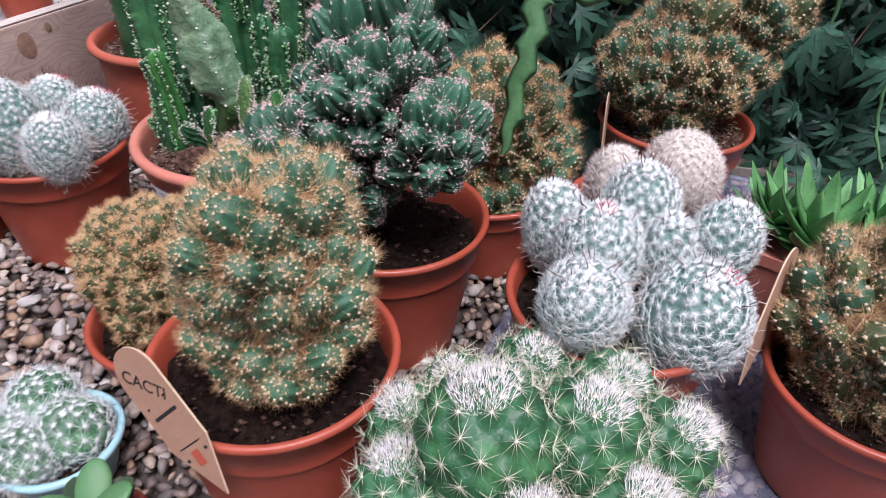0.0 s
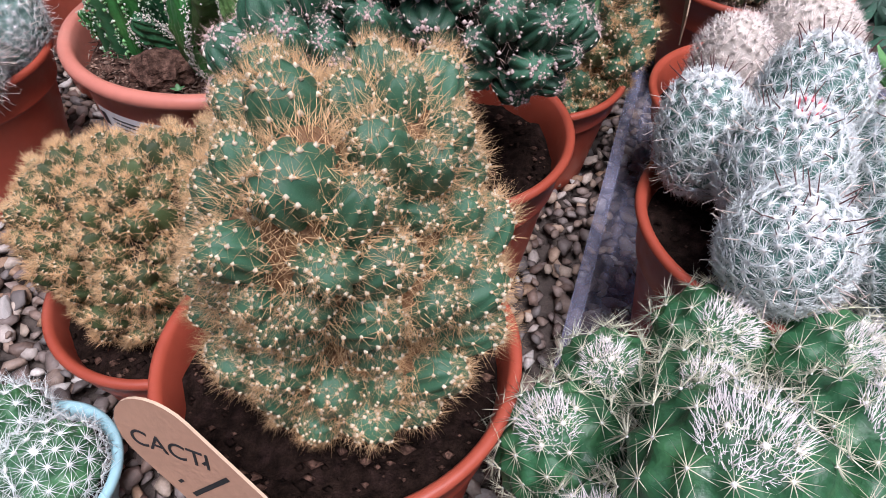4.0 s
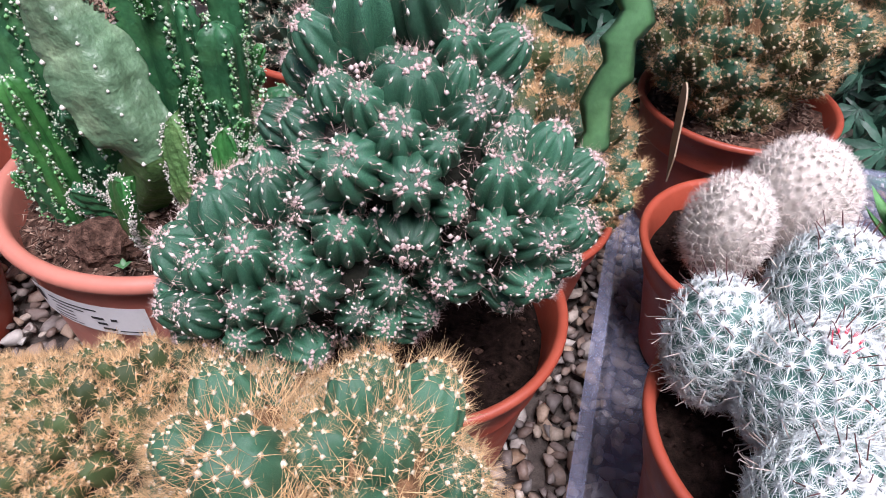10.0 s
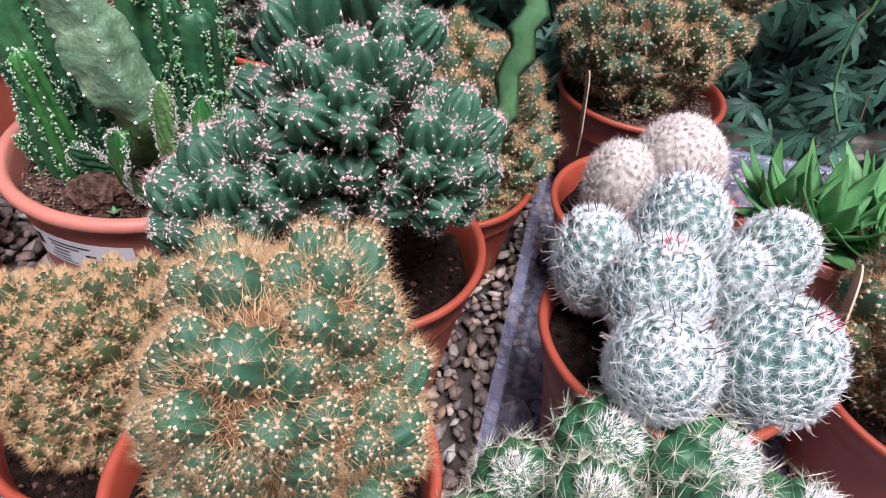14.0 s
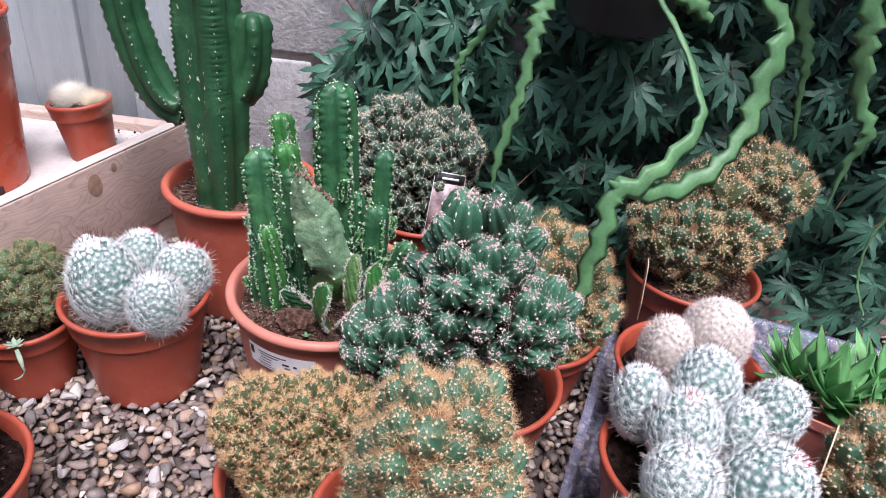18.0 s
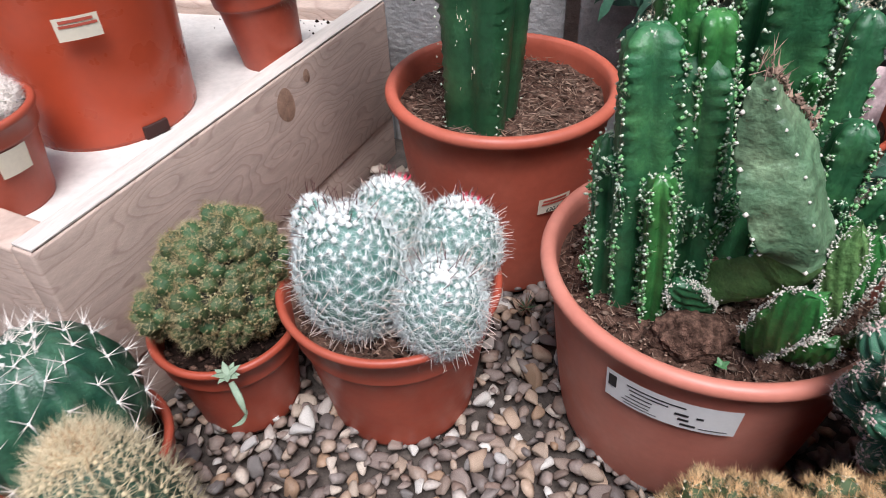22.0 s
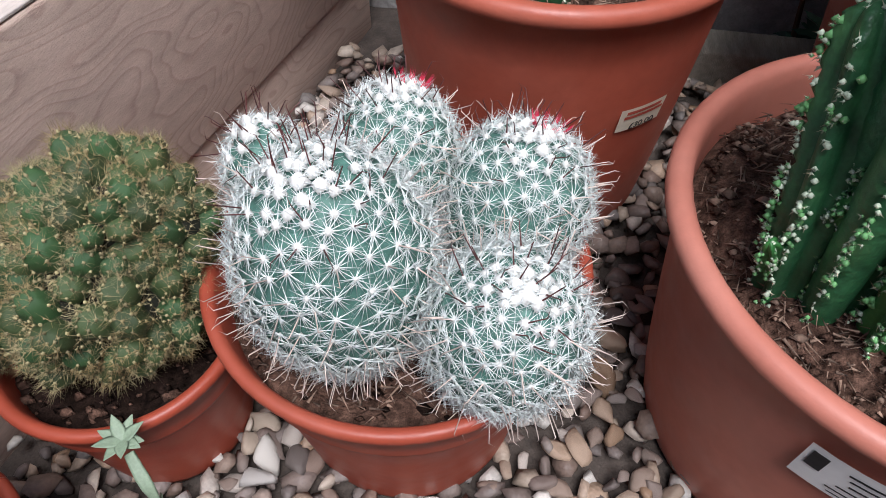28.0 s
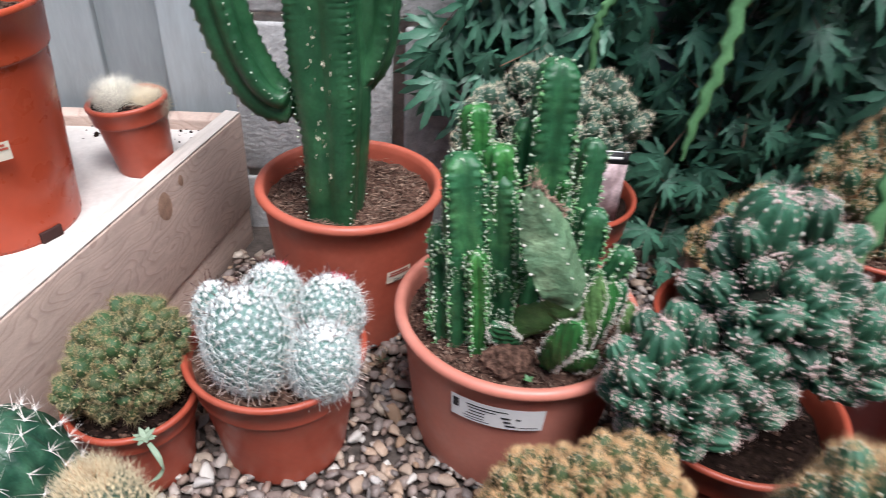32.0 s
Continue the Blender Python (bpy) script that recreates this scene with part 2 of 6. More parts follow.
STONES = [(0.229, 0.162, 0.120), (0.171, 0.127, 0.103), (0.293, 0.208, 0.153), (0.132, 0.103, 0.087), (0.344, 0.251, 0.178), (0.203, 0.132, 0.095), (0.242, 0.181, 0.147),
          (0.396, 0.310, 0.230), (0.196, 0.153, 0.129), (0.151, 0.098, 0.070), (0.305, 0.187, 0.106), (0.222, 0.181, 0.155), (0.267, 0.199, 0.157), (0.183, 0.132, 0.106), (0.454, 0.392, 0.335), (0.52, 0.43, 0.34), (0.150, 0.128, 0.112), (0.40, 0.28, 0.19), (0.56, 0.52, 0.46)]
STONES = [(0.90 * r + 0.020, 0.92 * g + 0.022, 0.94 * b + 0.024) for r, g, b in STONES]
pick_colours(PEBBLE, STONES)
PEBBLE_FAR = pick_colours(material("river_pebbles_far", (0.3, 0.22, 0.18), 0.55, 0.28, 70, 0.3, 500), STONES, "ShaderNodeNewGeometry", "Random Per Island")
PAPER = material("white_label_paper", (0.82, 0.82, 0.80), 0.6, 0.04, 60)
STICKER = material("cream_price_sticker", (0.78, 0.73, 0.58), 0.6, 0.06, 60)
INK = material("black_ink", (0.02, 0.02, 0.022), 0.6, 0.1, 60)
INK_RED = material("red_ink", (0.5, 0.10, 0.06), 0.6, 0.1, 60)
TAG = material("brown_card_tag", (0.44, 0.26, 0.17), 0.75, 0.1, 40, 0.2, 400)
TAG_EDGE = material("pale_card_edge", (0.62, 0.47, 0.32), 0.8, 0.1, 60)
PHOTO = material("printed_photo_card", (0.16, 0.11, 0.11), 0.4, 0.5, 55, second=(0.55, 0.42, 0.42), second_at=0.5)
# terracotta darkened to the shade inside a recess
SHADOW_GAP = material("painted_recess_shade", (0.035, 0.010, 0.007), 0.8, 0.2, 60)
BLACK = material("black_plastic", (0.018, 0.022, 0.030), 0.55, 0.1, 30)
BLUE_RIM = material("pale_blue_plastic", (0.33, 0.58, 0.63), 0.4, 0.08, 40)


def clear_plastic(name, share):
    """Clear moulded plastic: mostly see-through, with a glossy share."""
    m = bpy.data.materials.new(name)
    m.use_nodes = True
    nt = m.node_tree
    see, mixed, gloss = nt.nodes.new("ShaderNodeBsdfTransparent"), nt.nodes.new("ShaderNodeMixShader"), nt.nodes["Principled BSDF"]
    see.inputs[0].default_value = (0.93, 0.95, 0.97, 1)
    gloss.inputs["Base Color"].default_value, gloss.inputs["Roughness"].default_value = (0.47, 0.50, 0.68, 1), 0.10
    mixed.inputs[0].default_value = share
    nt.links.new(see.outputs[0], mixed.inputs[1])
    nt.links.new(gloss.outputs[0], mixed.inputs[2])
    nt.links.new(mixed.outputs[0], nt.nodes["Material Output"].inputs["Surface"])
    return m


PLASTIC_CLEAR, PLASTIC_RIM = clear_plastic("clear_plastic", 0.17), clear_plastic("clear_plastic_rim", 0.26)
KNOTS = ((0.262, 0.109, 5.0, 0.020), (0.285, 0.113, 2.5, 0.012), (0.250, 0.070, 2.0, 0.012), (0.330, 0.060, 3.0, 0.045), (0.215, 0.045, -2.2, 0.040), (0.395, 0.085, 2.5, 0.035), (0.12, 0.07, 1.6, 0.05))


def wood_material(name):
    """Sawn softwood: growth rings cut lengthwise, bending round knots (along, up, strength, reach)."""
    m = material(name, (0.60, 0.44, 0.35), 0.7, 0.16, 30, 0.3, 300, stretch=(1, 1, 5))
    nt = m.node_tree
    vm = [n for n in nt.nodes if n.type == 'VECT_MATH'][0]

    def math_node(op, a, b):
        x = nt.nodes.new("ShaderNodeMath")
        x.operation = op
        for sock, val in zip(x.inputs, (a, b)):
            if isinstance(val, (int, float)):
                sock.default_value = val
            else:
                nt.links.new(val, sock)
        return x.outputs[0]

    co = nt.nodes.new("ShaderNodeTexCoord")
    mp = nt.nodes.new("ShaderNodeMapping")
    mp.inputs["Scale"].default_value = (1.0, 4.2, 13.0)
    no = nt.nodes.new("ShaderNodeTexNoise")
    no.inputs["Scale"].default_value, no.inputs["Detail"].default_value = 1.7, 1.5
    nt.links.new(co.outputs["Object"], mp.inputs[0])
    nt.links.new(mp.outputs[0], no.inputs["Vector"])
    total = math_node('MULTIPLY', no.outputs["Fac"], 20.0)
    for along_at, up_at, strength, reach in KNOTS:
        d = nt.nodes.new("ShaderNodeVectorMath")
        d.operation = 'SUBTRACT'
        d.inputs[1].default_value = (0, along_at, up_at)
        nt.links.new(co.outputs["Object"], d.inputs[0])
        e = nt.nodes.new("ShaderNodeVectorMath")
        e.operation = 'MULTIPLY'
        e.inputs[1].default_value = (0, 0.75 / reach, 1.25 / reach)
        nt.links.new(d.outputs[0], e.inputs[0])
        ln = nt.nodes.new("ShaderNodeVectorMath")
        ln.operation = 'LENGTH'
        nt.links.new(e.outputs[0], ln.inputs[0])
        fall = math_node('DIVIDE', strength, math_node('ADD', math_node('MULTIPLY', ln.outputs["Value"], ln.outputs["Value"]), 1.0))
        total = math_node('ADD', total, fall)
    rp = nt.nodes.new("ShaderNodeValToRGB")
    els = rp.color_ramp.elements
    els[0].position, els[0].color = 0.0, (0.53, 0.41, 0.34, 1)
    els[1].position, els[1].color = 0.66, (0.50, 0.383, 0.317, 1)
    for at, c in ((0.90, (0.42, 0.307, 0.25, 1)), (1.0, (0.52, 0.40, 0.333, 1))):
        els.new(at).color = c
    nt.links.new(math_node('FRACT', total, 0.0), rp.inputs[0])
    nt.links.new(rp.outputs[0], vm.inputs[0])
    return m


WOOD = wood_material("sawn_softwood")
KNOT = material("wood_knot", (0.36, 0.225, 0.155), 0.7, 0.3, 120, 0.3, 400)


# ---- geometry helpers ----
class Geo:
    """Collects points and faces, with a material number for each face."""

    def __init__(self):
        self.v, self.f, self.m, self.n = [], [], [], 0

    def add(self, verts, faces, mat=0):
        verts = np.asarray(verts, float).reshape(-1, 3)
        self.v.append(verts)
        self.f += [tuple(int(i) + self.n for i in face) for face in faces]
        self.m += [mat] * len(faces)
        self.n += len(verts)
        return self

    def mesh(self, name, mats, smooth=True):
        me = bpy.data.meshes.new(name)
        me.from_pydata(np.concatenate(self.v).tolist(), [], self.f)
        for mt in mats:
            me.materials.append(mt)
        me.polygons.foreach_set("material_index", self.m)
        me.polygons.foreach_set("use_smooth", [smooth] * len(self.f))
        me.update()
        return me


def put(name, me, parent=None, m=None, label=""):
    ob = new(name, me)
    if parent is not None:
        ob.parent = parent
    if m is not None:
        ob.matrix_basis = m
    if label:
        ob["label"] = label
    return ob


def part(name, bm, mat, parent, label=""):
    """Links a bmesh as one mesh object under a thing or a part."""
    me = bpy.data.meshes.new(name)
    bm.to_mesh(me)
    bm.free()
    me.materials.append(mat)
    return put(name, me, parent, label=label)


def thing(name, at, label, category, group="", kind=""):
    ob = new(name)
    ob.empty_display_size = 0.02
    ob.location = at
    return tagged(ob, label, category, group, kind)


def unit(a):
    a = np.asarray(a, float)
    return a / np.maximum(np.linalg.norm(a, axis=-1, keepdims=True), 1e-9)


def side_axes(d):
    ref = np.where(np.abs(d[:, 2:3]) < 0.9, np.array([[0, 0, 1.0]]), np.array([[1.0, 0, 0]]))
    a = unit(np.cross(d, ref))
    return a, np.cross(d, a)


def needles(geo, p, d, length, width, mat=0, bend=None):
    """Thin three-sided spines; with bend the tip hooks that way."""
    p, d = np.asarray(p, float), unit(d)
    n = len(p)
    length, width = np.broadcast_to(length, n)[:, None], np.broadcast_to(width, n)[:, None]
    a, b = side_axes(d)
    base = [p + width * (math.cos(k * 2.0944) * a + math.sin(k * 2.0944) * b) for k in range(3)]
    if bend is None:
        v = np.stack(base + [p + d * length], 1).reshape(-1, 3)
        f = [(4 * i + k, 4 * i + (k + 1) % 3, 4 * i + 3) for i in range(n) for k in range(3)]
    else:
        q = p + d * length * 0.8
        mid = [q + 0.6 * width * (math.cos(k * 2.0944) * a + math.sin(k * 2.0944) * b) for k in range(3)]
        tip = q + (0.12 * d + 0.22 * np.asarray(bend)) * length
        v = np.stack(base + mid + [tip], 1).reshape(-1, 3)
        f = []
        for i in range(n):
            o = 7 * i
            for k in range(3):
                j = (k + 1) % 3
                f += [(o + k, o + j, o + 3 + j, o + 3 + k), (o + 3 + k, o + 3 + j, o + 6)]
    geo.add(v, f, mat)


OCT_F = [(0, 2, 4), (2, 1, 4), (1, 3, 4), (3, 0, 4), (2, 0, 5), (1, 2, 5), (3, 1, 5), (0, 3, 5)]
OCT_V = np.array([(1, 0, 0), (-1, 0, 0), (0, 1, 0), (0, -1, 0), (0, 0, 1), (0, 0, -1)], float)


def blobs(geo, p, r, mat=0):
    """Small tufts."""
    p = np.asarray(p, float)
    r = np.broadcast_to(r, len(p))
    v = (p[:, None, :] + OCT_V[None] * r[:, None, None]).reshape(-1, 3)
    geo.add(v, [tuple(6 * i + k for k in f) for i in range(len(p)) for f in OCT_F], mat)


def grid_faces(rows, cols, wrap=True):
    f = []
    for i in range(rows - 1):
        for j in range(cols if wrap else cols - 1):
            k = (j + 1) % cols
            f.append((i * cols + j, i * cols + k, (i + 1) * cols + k, (i + 1) * cols + j))
    return f


def lathe(geo, profile, n=48, mat=0, wobble=0.0, seed=0):
    rng = np.random.RandomState(seed)
    ph = np.linspace(0, 2 * np.pi, n, endpoint=False)
    w = 1 + wobble * (np.sin(2 * ph + rng.rand() * 6) + 0.5 * np.sin(3 * ph + rng.rand() * 6))
    v = [[r * math.cos(a) * k, r * math.sin(a) * k, z] for r, z in profile for a, k in zip(ph, w)]
    geo.add(v, grid_faces(len(profile), n), mat)


def box_geo(geo, x0, x1, y0, y1, z0, z1, mat=0, bevel=0.0):
    """A box with chamfered edges."""
    b = bevel
    v, f = [], []
    if not b:
        v = [(x, y, z) for x in (x0, x1) for y in (y0, y1) for z in (z0, z1)]
        f = [(0, 1, 3, 2), (4, 6, 7, 5), (0, 4, 5, 1), (2, 3, 7, 6), (0, 2, 6, 4), (1, 5, 7, 3)]
        geo.add(v, f, mat)
        return
    bm = bmesh.new()
    bmesh.ops.create_cube(bm, size=1, matrix=Matrix.Translation(((x0 + x1) / 2, (y0 + y1) / 2, (z0 + z1) / 2)) @ Matrix.Diagonal((x1 - x0, y1 - y0, z1 - z0, 1)))
    bmesh.ops.bevel(bm, geom=bm.edges[:], offset=b, segments=2, affect='EDGES', profile=0.6)
    bm.verts.ensure_lookup_table()
    geo.add([tuple(q.co) for q in bm.verts], [[q.index for q in fc.verts] for fc in bm.faces], mat)
    bm.free()


# ---- pots ----
def pot_mesh(r, h, base=0.72, style="nursery", seed=0, mat=None):
    """A plastic plant pot with a wall, a band below the rim and a lip; its base lies at z = 0 and its rim at h."""
    g = Geo()
    rb = r * base
    t = 0.0022

    def rad(z):
        return rb + (r * 0.955 - rb) * z / h

    if style == "bowl":
        lip = 0.0056
        prof = [(0.0001, 0.002), (rb * 0.9, 0.002), (rb, 0), (rb + 0.001, 0.004)]
        prof += [(rb + (r - lip * 1.25 - rb) * (z / h) ** 0.8, z) for z in np.linspace(0.01, h - 2.2 * lip, 7)]
        prof += [(r - lip * 1.1, h - 2.0 * lip)]
        prof += [(r - lip + lip * math.cos(a), h - lip + lip * math.sin(a)) for a in np.linspace(-1.2, 2.6, 9)]
        prof += [(r - 2.1 * lip, h - 1.9 * lip), (rad(h * 0.5) - 2 * t, h * 0.5)]
    else:
        band = h * (0.76 if style == "nursery" else 0.80)
        e = 0.0028
        prof = [(0.0001, 0.002), (rb * 0.9, 0.002), (rb, 0), (rad(0.004) + 0.0005, 0.004)]
        prof += [(rad(z), z) for z in np.linspace(0.012, band - 0.004, 4)]
        prof += [(rad(band), band - 0.0024), (rad(band) + 0.15 * e, band - 0.0016), (rad(band) + 0.9 * e, band - 0.0008), (rad(band) + e, band + 0.0008), (rad(band) + e, band + 0.003), (rad(h - 0.006) + e, h - 0.0062)]
        prof += [(r + 0.0008, h - 0.0055), (r + 0.0014, h - 0.004), (r + 0.0012, h - 0.0014), (r - 0.0006, h), (r - 0.0034, h - 0.0006), (r - 0.005, h - 0.003)]
        prof += [(rad(h * 0.86) - t, h * 0.86), (rad(h * 0.5) - t, h * 0.5)]
    lathe(g, prof, 64, 0, 0.004 if style == "nursery" else 0.002, seed)
    return g.mesh("pot", [mat or TERRACOTTA])


def soil_mesh(r, mat, seed=0, rough=0.004, crumbs=220, crumb_mat=None, lift=0.0):
    """Lumpy soil with crumbs on it, its level at z = 0."""
    g = Geo()
    n, rings = 40, 14
    v = []
    for i in range(rings):
        q = i / (rings - 1)
        for j in range(n):
            a = 2 * math.pi * j / n
            x, y = q * r * math.cos(a), q * r * math.sin(a)
            z = rough * 2.2 * (noise.noise((x * 45 + seed, y * 45, seed * 3.1))) + rough * noise.noise((x * 160, y * 160 + seed, 0)) + lift * (1 - q * q)
            v.append((x, y, z if q < 1 else z - 0.002))
    g.add(v, grid_faces(rings, n))
    rng = np.random.RandomState(seed + 5)
    for _ in range(crumbs):
        q, a = math.sqrt(rng.rand()) * 0.95, rng.rand() * 6.283
        s = 0.0009 + 0.003 * rng.rand() ** 3
        x, y = q * r * math.cos(a), q * r * math.sin(a)
        z = rough * 2.2 * (noise.noise((x * 45 + seed, y * 45, seed * 3.1))) + lift * (1 - q * q)
        k = OCT_V * s * 0.85 * (0.6 + 0.8 * rng.rand(6, 1)) * np.array([1.3, 1, 0.7])
        g.add(k + (x, y, z + s * 0.3), OCT_F, 1 if crumb_mat and rng.rand() < 0.5 else 0)
    return g.mesh("soil", [mat, crumb_mat or mat])


def potted(name, c, r, h, label, category="potted cactus", base=0.72, style="nursery", soil=SOIL, soil_drop=0.022, mat=None, seed=1, z0=0.0, group="",
           tilt=(0, 0), crumb_mat=None, rough=0.004, pot_name="plant_pot", crumbs=420, lift=0.0):
    """A pot with its soil; returns the thing and the height of the soil in it."""
    ob = thing(name, (c[0], c[1], z0), label, category, group)
    ob.rotation_euler = (radians(tilt[0]), radians(tilt[1]), 0)
    put(pot_name, pot_mesh(r, h, base, style, seed, mat), ob, label="pale terracotta plastic bowl with a rolled rim" if style == "bowl" else "")
    zs = h - soil_drop
    rs = (r * base + (r * 0.955 - r * base) * zs / h) - 0.001
    put("soil", soil_mesh(rs - (0.004 if style == "bowl" else 0), soil, seed, rough, crumbs, crumb_mat or SOIL_BROWN, lift), ob, Matrix.Translation((0, 0, zs)))
    return ob, zs


def mulch(ob, zs, r, n, seed, mat=None, name="litter", length=0.010, width=0.0005, hole=0.0, lift=0.0):
    """Loose fibres and bark shreds lying on the soil."""
    rng = np.random.RandomState(seed)
    q, a = np.sqrt(rng.uniform(hole, 1, n)) * r, rng.rand(n) * 6.283
    p = np.stack([q * np.cos(a), q * np.sin(a), zs + 0.002 + 0.003 * rng.rand(n) + lift * (1 - (q / r) ** 2)], 1)
    g = Geo()
    needles(g, p, rng.normal(0, 1, (n, 3)) * (1, 1, 0.22), length * rng.uniform(0.3, 1.3, n), width * rng.uniform(0.5, 1.6, n), 0)
    return tagged(put(name, g.mesh(name, [mat or BARK]), ob), kind="stuff")


def curved_label(ob, r_at, z, width, height, angle, mat, name, label="", lean=0.0, out=0.0012, bars=None):
    """A sticker on the wall of a pot, round its curve, at an angle (degrees from +x); lean is the wall's slope."""
    g = Geo()
    n = 10
    v = []
    for j in range(2):
        for i in range(n + 1):
            rr = r_at + out + (j - 0.5) * height * math.sin(lean)
            a = radians(angle) + (i / n - 0.5) * width / r_at
            v.append((rr * math.cos(a), rr * math.sin(a), z + (j - 0.5) * height * math.cos(lean)))
    g.add(v, grid_faces(2, n + 1, False), 0)
    base = put(name, g.mesh(name, [mat]), ob, label=label)
    for k, (u, w, bw, bh, mt) in enumerate(bars or ()):
        g = Geo()
        v = []
        for j in (-0.5, 0.5):
            for i in range(5):
                hh = (w + j * bh) * height
                rr = r_at + out + 0.0004 + hh * math.sin(lean)
                a = radians(angle) + (u + (i / 4 - 0.5) * bw) * width / r_at
                v.append((rr * math.cos(a), rr * math.sin(a), z + hh * math.cos(lean)))
        g.add(v, grid_faces(2, 5, False), 0)
        put("print_bar", g.mesh("print_bar", [INK if mt == 1 else INK_RED]), base)
    return base


PRICE_BARS = [(0, 0.32, 0.75, 0.13, 2), (0.02, 0.12, 0.85, 0.12, 2)]


def text_on(ob, words, size, m, mat, name="price"):
    cu = bpy.data.curves.new(name, 'FONT')
    cu.body, cu.size, cu.align_x, cu.align_y = words, size, 'CENTER', 'CENTER'
    cu.extrude = 0.0001
    tmp = bpy.data.objects.new(name, cu)
    scene.collection.objects.link(tmp)
    me = bpy.data.meshes.new_from_object(tmp.evaluated_get(bpy.context.evaluated_depsgraph_get()))
    bpy.data.objects.remove(tmp)
    me.materials.clear()
    me.materials.append(mat)
    return tagged(put(name, me, ob, m), kind="stuff")


def on_wall(r, z, angle, lean=0.0, turn=0.0):
    """A frame on a pot's wall: x along the wall, y up, z outwards."""
    a = radians(angle)
    out = Vector((math.cos(a) * math.cos(lean), math.sin(a) * math.cos(lean), -math.sin(lean)))
    right = Vector((-math.sin(a), math.cos(a), 0))
    up = out.cross(right)
    m = Matrix((right, up, out)).transposed().to_4x4()
    m.translation = (r * math.cos(a), r * math.sin(a), z)
    return m @ pose(0, 0, 0, 0, 0, turn)


# ---- cactus heads ----
def cover(me, parent):
    """The spines and wool of a head, too fine to pick apart."""
    return tagged(put("spine_cover", me, parent), kind="stuff")


def pincushion(rx, rz, n, spine, n_rad, seed, th_max=125, tub=0.55, flesh=None, centre=1, centre_len=1.3, spine_w=0.00028, wool=0.0011, hook=True,
               crowd=0.62, top_wool=0.0, radial_tilt=0.35, radial=None, central=None, wool_mat=None, low_share=0.75, crown=0, crown_len=0.010):
    """A pincushion head: tubercles in spirals, each with wool and a star of spines, and a brush of bristles on the crown. Returns (body mesh, spine mesh)."""
    rng = np.random.RandomState(seed)
    body, spines = Geo(), Geo()
    i = np.arange(n)
    th = np.radians(th_max) * ((i + 0.6) / n) ** crowd
    ph = i * 2.39996 + rng.rand() * 6
    pos = np.stack([rx * np.sin(th) * np.cos(ph), rx * np.sin(th) * np.sin(ph), rz * np.cos(th)], 1)
    pos += rng.normal(0, 0.13, (n, 3)) * math.sqrt(4 * math.pi * rx * rz * 0.75 / n)
    pos *= (1 / np.sqrt(((pos / np.array([rx, rx, rz])) ** 2).sum(1)))[:, None]
    nor = unit(pos / np.array([rx, rx, rz]) ** 2)
    gap = np.clip(math.sqrt(4 * math.pi * rx * rz * 0.75 / n) * (0.62 + 0.5 * th / th.max()), 0.0015, 0.012)
    a, b = side_axes(nor)
    h = gap * tub
    tip = pos + nor * h[:, None] * 0.9
    rows, cols = 40, 64
    tt, bb = np.meshgrid(np.linspace(0.001, np.radians(th_max + 12), rows), np.linspace(0, 2 * np.pi, cols, endpoint=False), indexing="ij")
    skin = np.stack([rx * np.sin(tt) * np.cos(bb), rx * np.sin(tt) * np.sin(bb), rz * np.cos(tt)], -1).reshape(-1, 3)
    skin_n = unit(skin / np.array([rx, rx, rz]) ** 2)
    dist = np.sqrt(((skin[:, None, :] - pos[None]) ** 2).sum(-1)) / gap[None]
    near = dist.argmin(1)
    rise = h[near] * np.clip(1.05 - dist.min(1) * 1.35, -0.15, 1)
    body.add(skin * 0.985 + skin_n * rise[:, None], grid_faces(rows, cols), 0)
    blobs(spines, tip, wool * (1 + top_wool * np.exp(-th * 1.7)) * rng.uniform(0.8, 1.2, n), 2)
    p, d, ln = [], [], []
    k = np.arange(n_rad) * 2 * np.pi / n_rad
    for q in range(n):
        kk = k + rng.rand() * 6 + rng.uniform(-0.12, 0.12, n_rad)
        dd = np.cos(kk)[:, None] * a[q] + np.sin(kk)[:, None] * b[q] + nor[q] * (radial_tilt + rng.uniform(-0.22, 0.30, n_rad))[:, None]
        p.append(np.repeat(tip[q:q + 1], n_rad, 0))
        d.append(dd)
        ln.append(spine * rng.uniform(0.55, 1.25, n_rad) * (0.7 + 0.38 * min(th[q], 1)))
    needles(spines, np.concatenate(p), np.concatenate(d), np.concatenate(ln), spine_w, 0)
    if crown:
        ct, cp = 0.50 * np.sqrt(rng.rand(crown)), rng.uniform(0, 6.2832, crown)
        cu = np.stack([np.sin(ct) * np.cos(cp), np.sin(ct) * np.sin(cp), np.cos(ct)], 1)
        needles(spines, cu * np.array([rx, rx, rz]) * 1.02, cu + rng.normal(0, 0.24, cu.shape) + (0, 0, 0.1), crown_len * rng.uniform(0.45, 1.15, crown), 0.00022, 4)
    if centre:
        for _ in range(centre):
            dd = nor + rng.uniform(-0.45, 0.45, (n, 3)) + np.array([0, 0, 0.10])
            keep = rng.rand(n) < np.where(th < 0.75, 0.58, low_share)
            bend = unit(np.cross(unit(dd), rng.randn(n, 3)))
            top = keep & (th < 0.75)
            low = keep & (th >= 0.75)
            for some, mt in ((top, 1), (low, 3)):
                if some.any():
                    needles(spines, tip[some], dd[some], spine * centre_len * rng.uniform(0.8, 1.2, some.sum()), spine_w * 1.25, mt, bend[some] if hook else None)
    return body.mesh("head", [flesh or GREEN_GREY]), spines.mesh("spine_cover", [radial or SPINE_WHITE, central or SPINE_DARK, wool_mat or WOOL, central or SPINE_HORN, CROWN_WHITE])


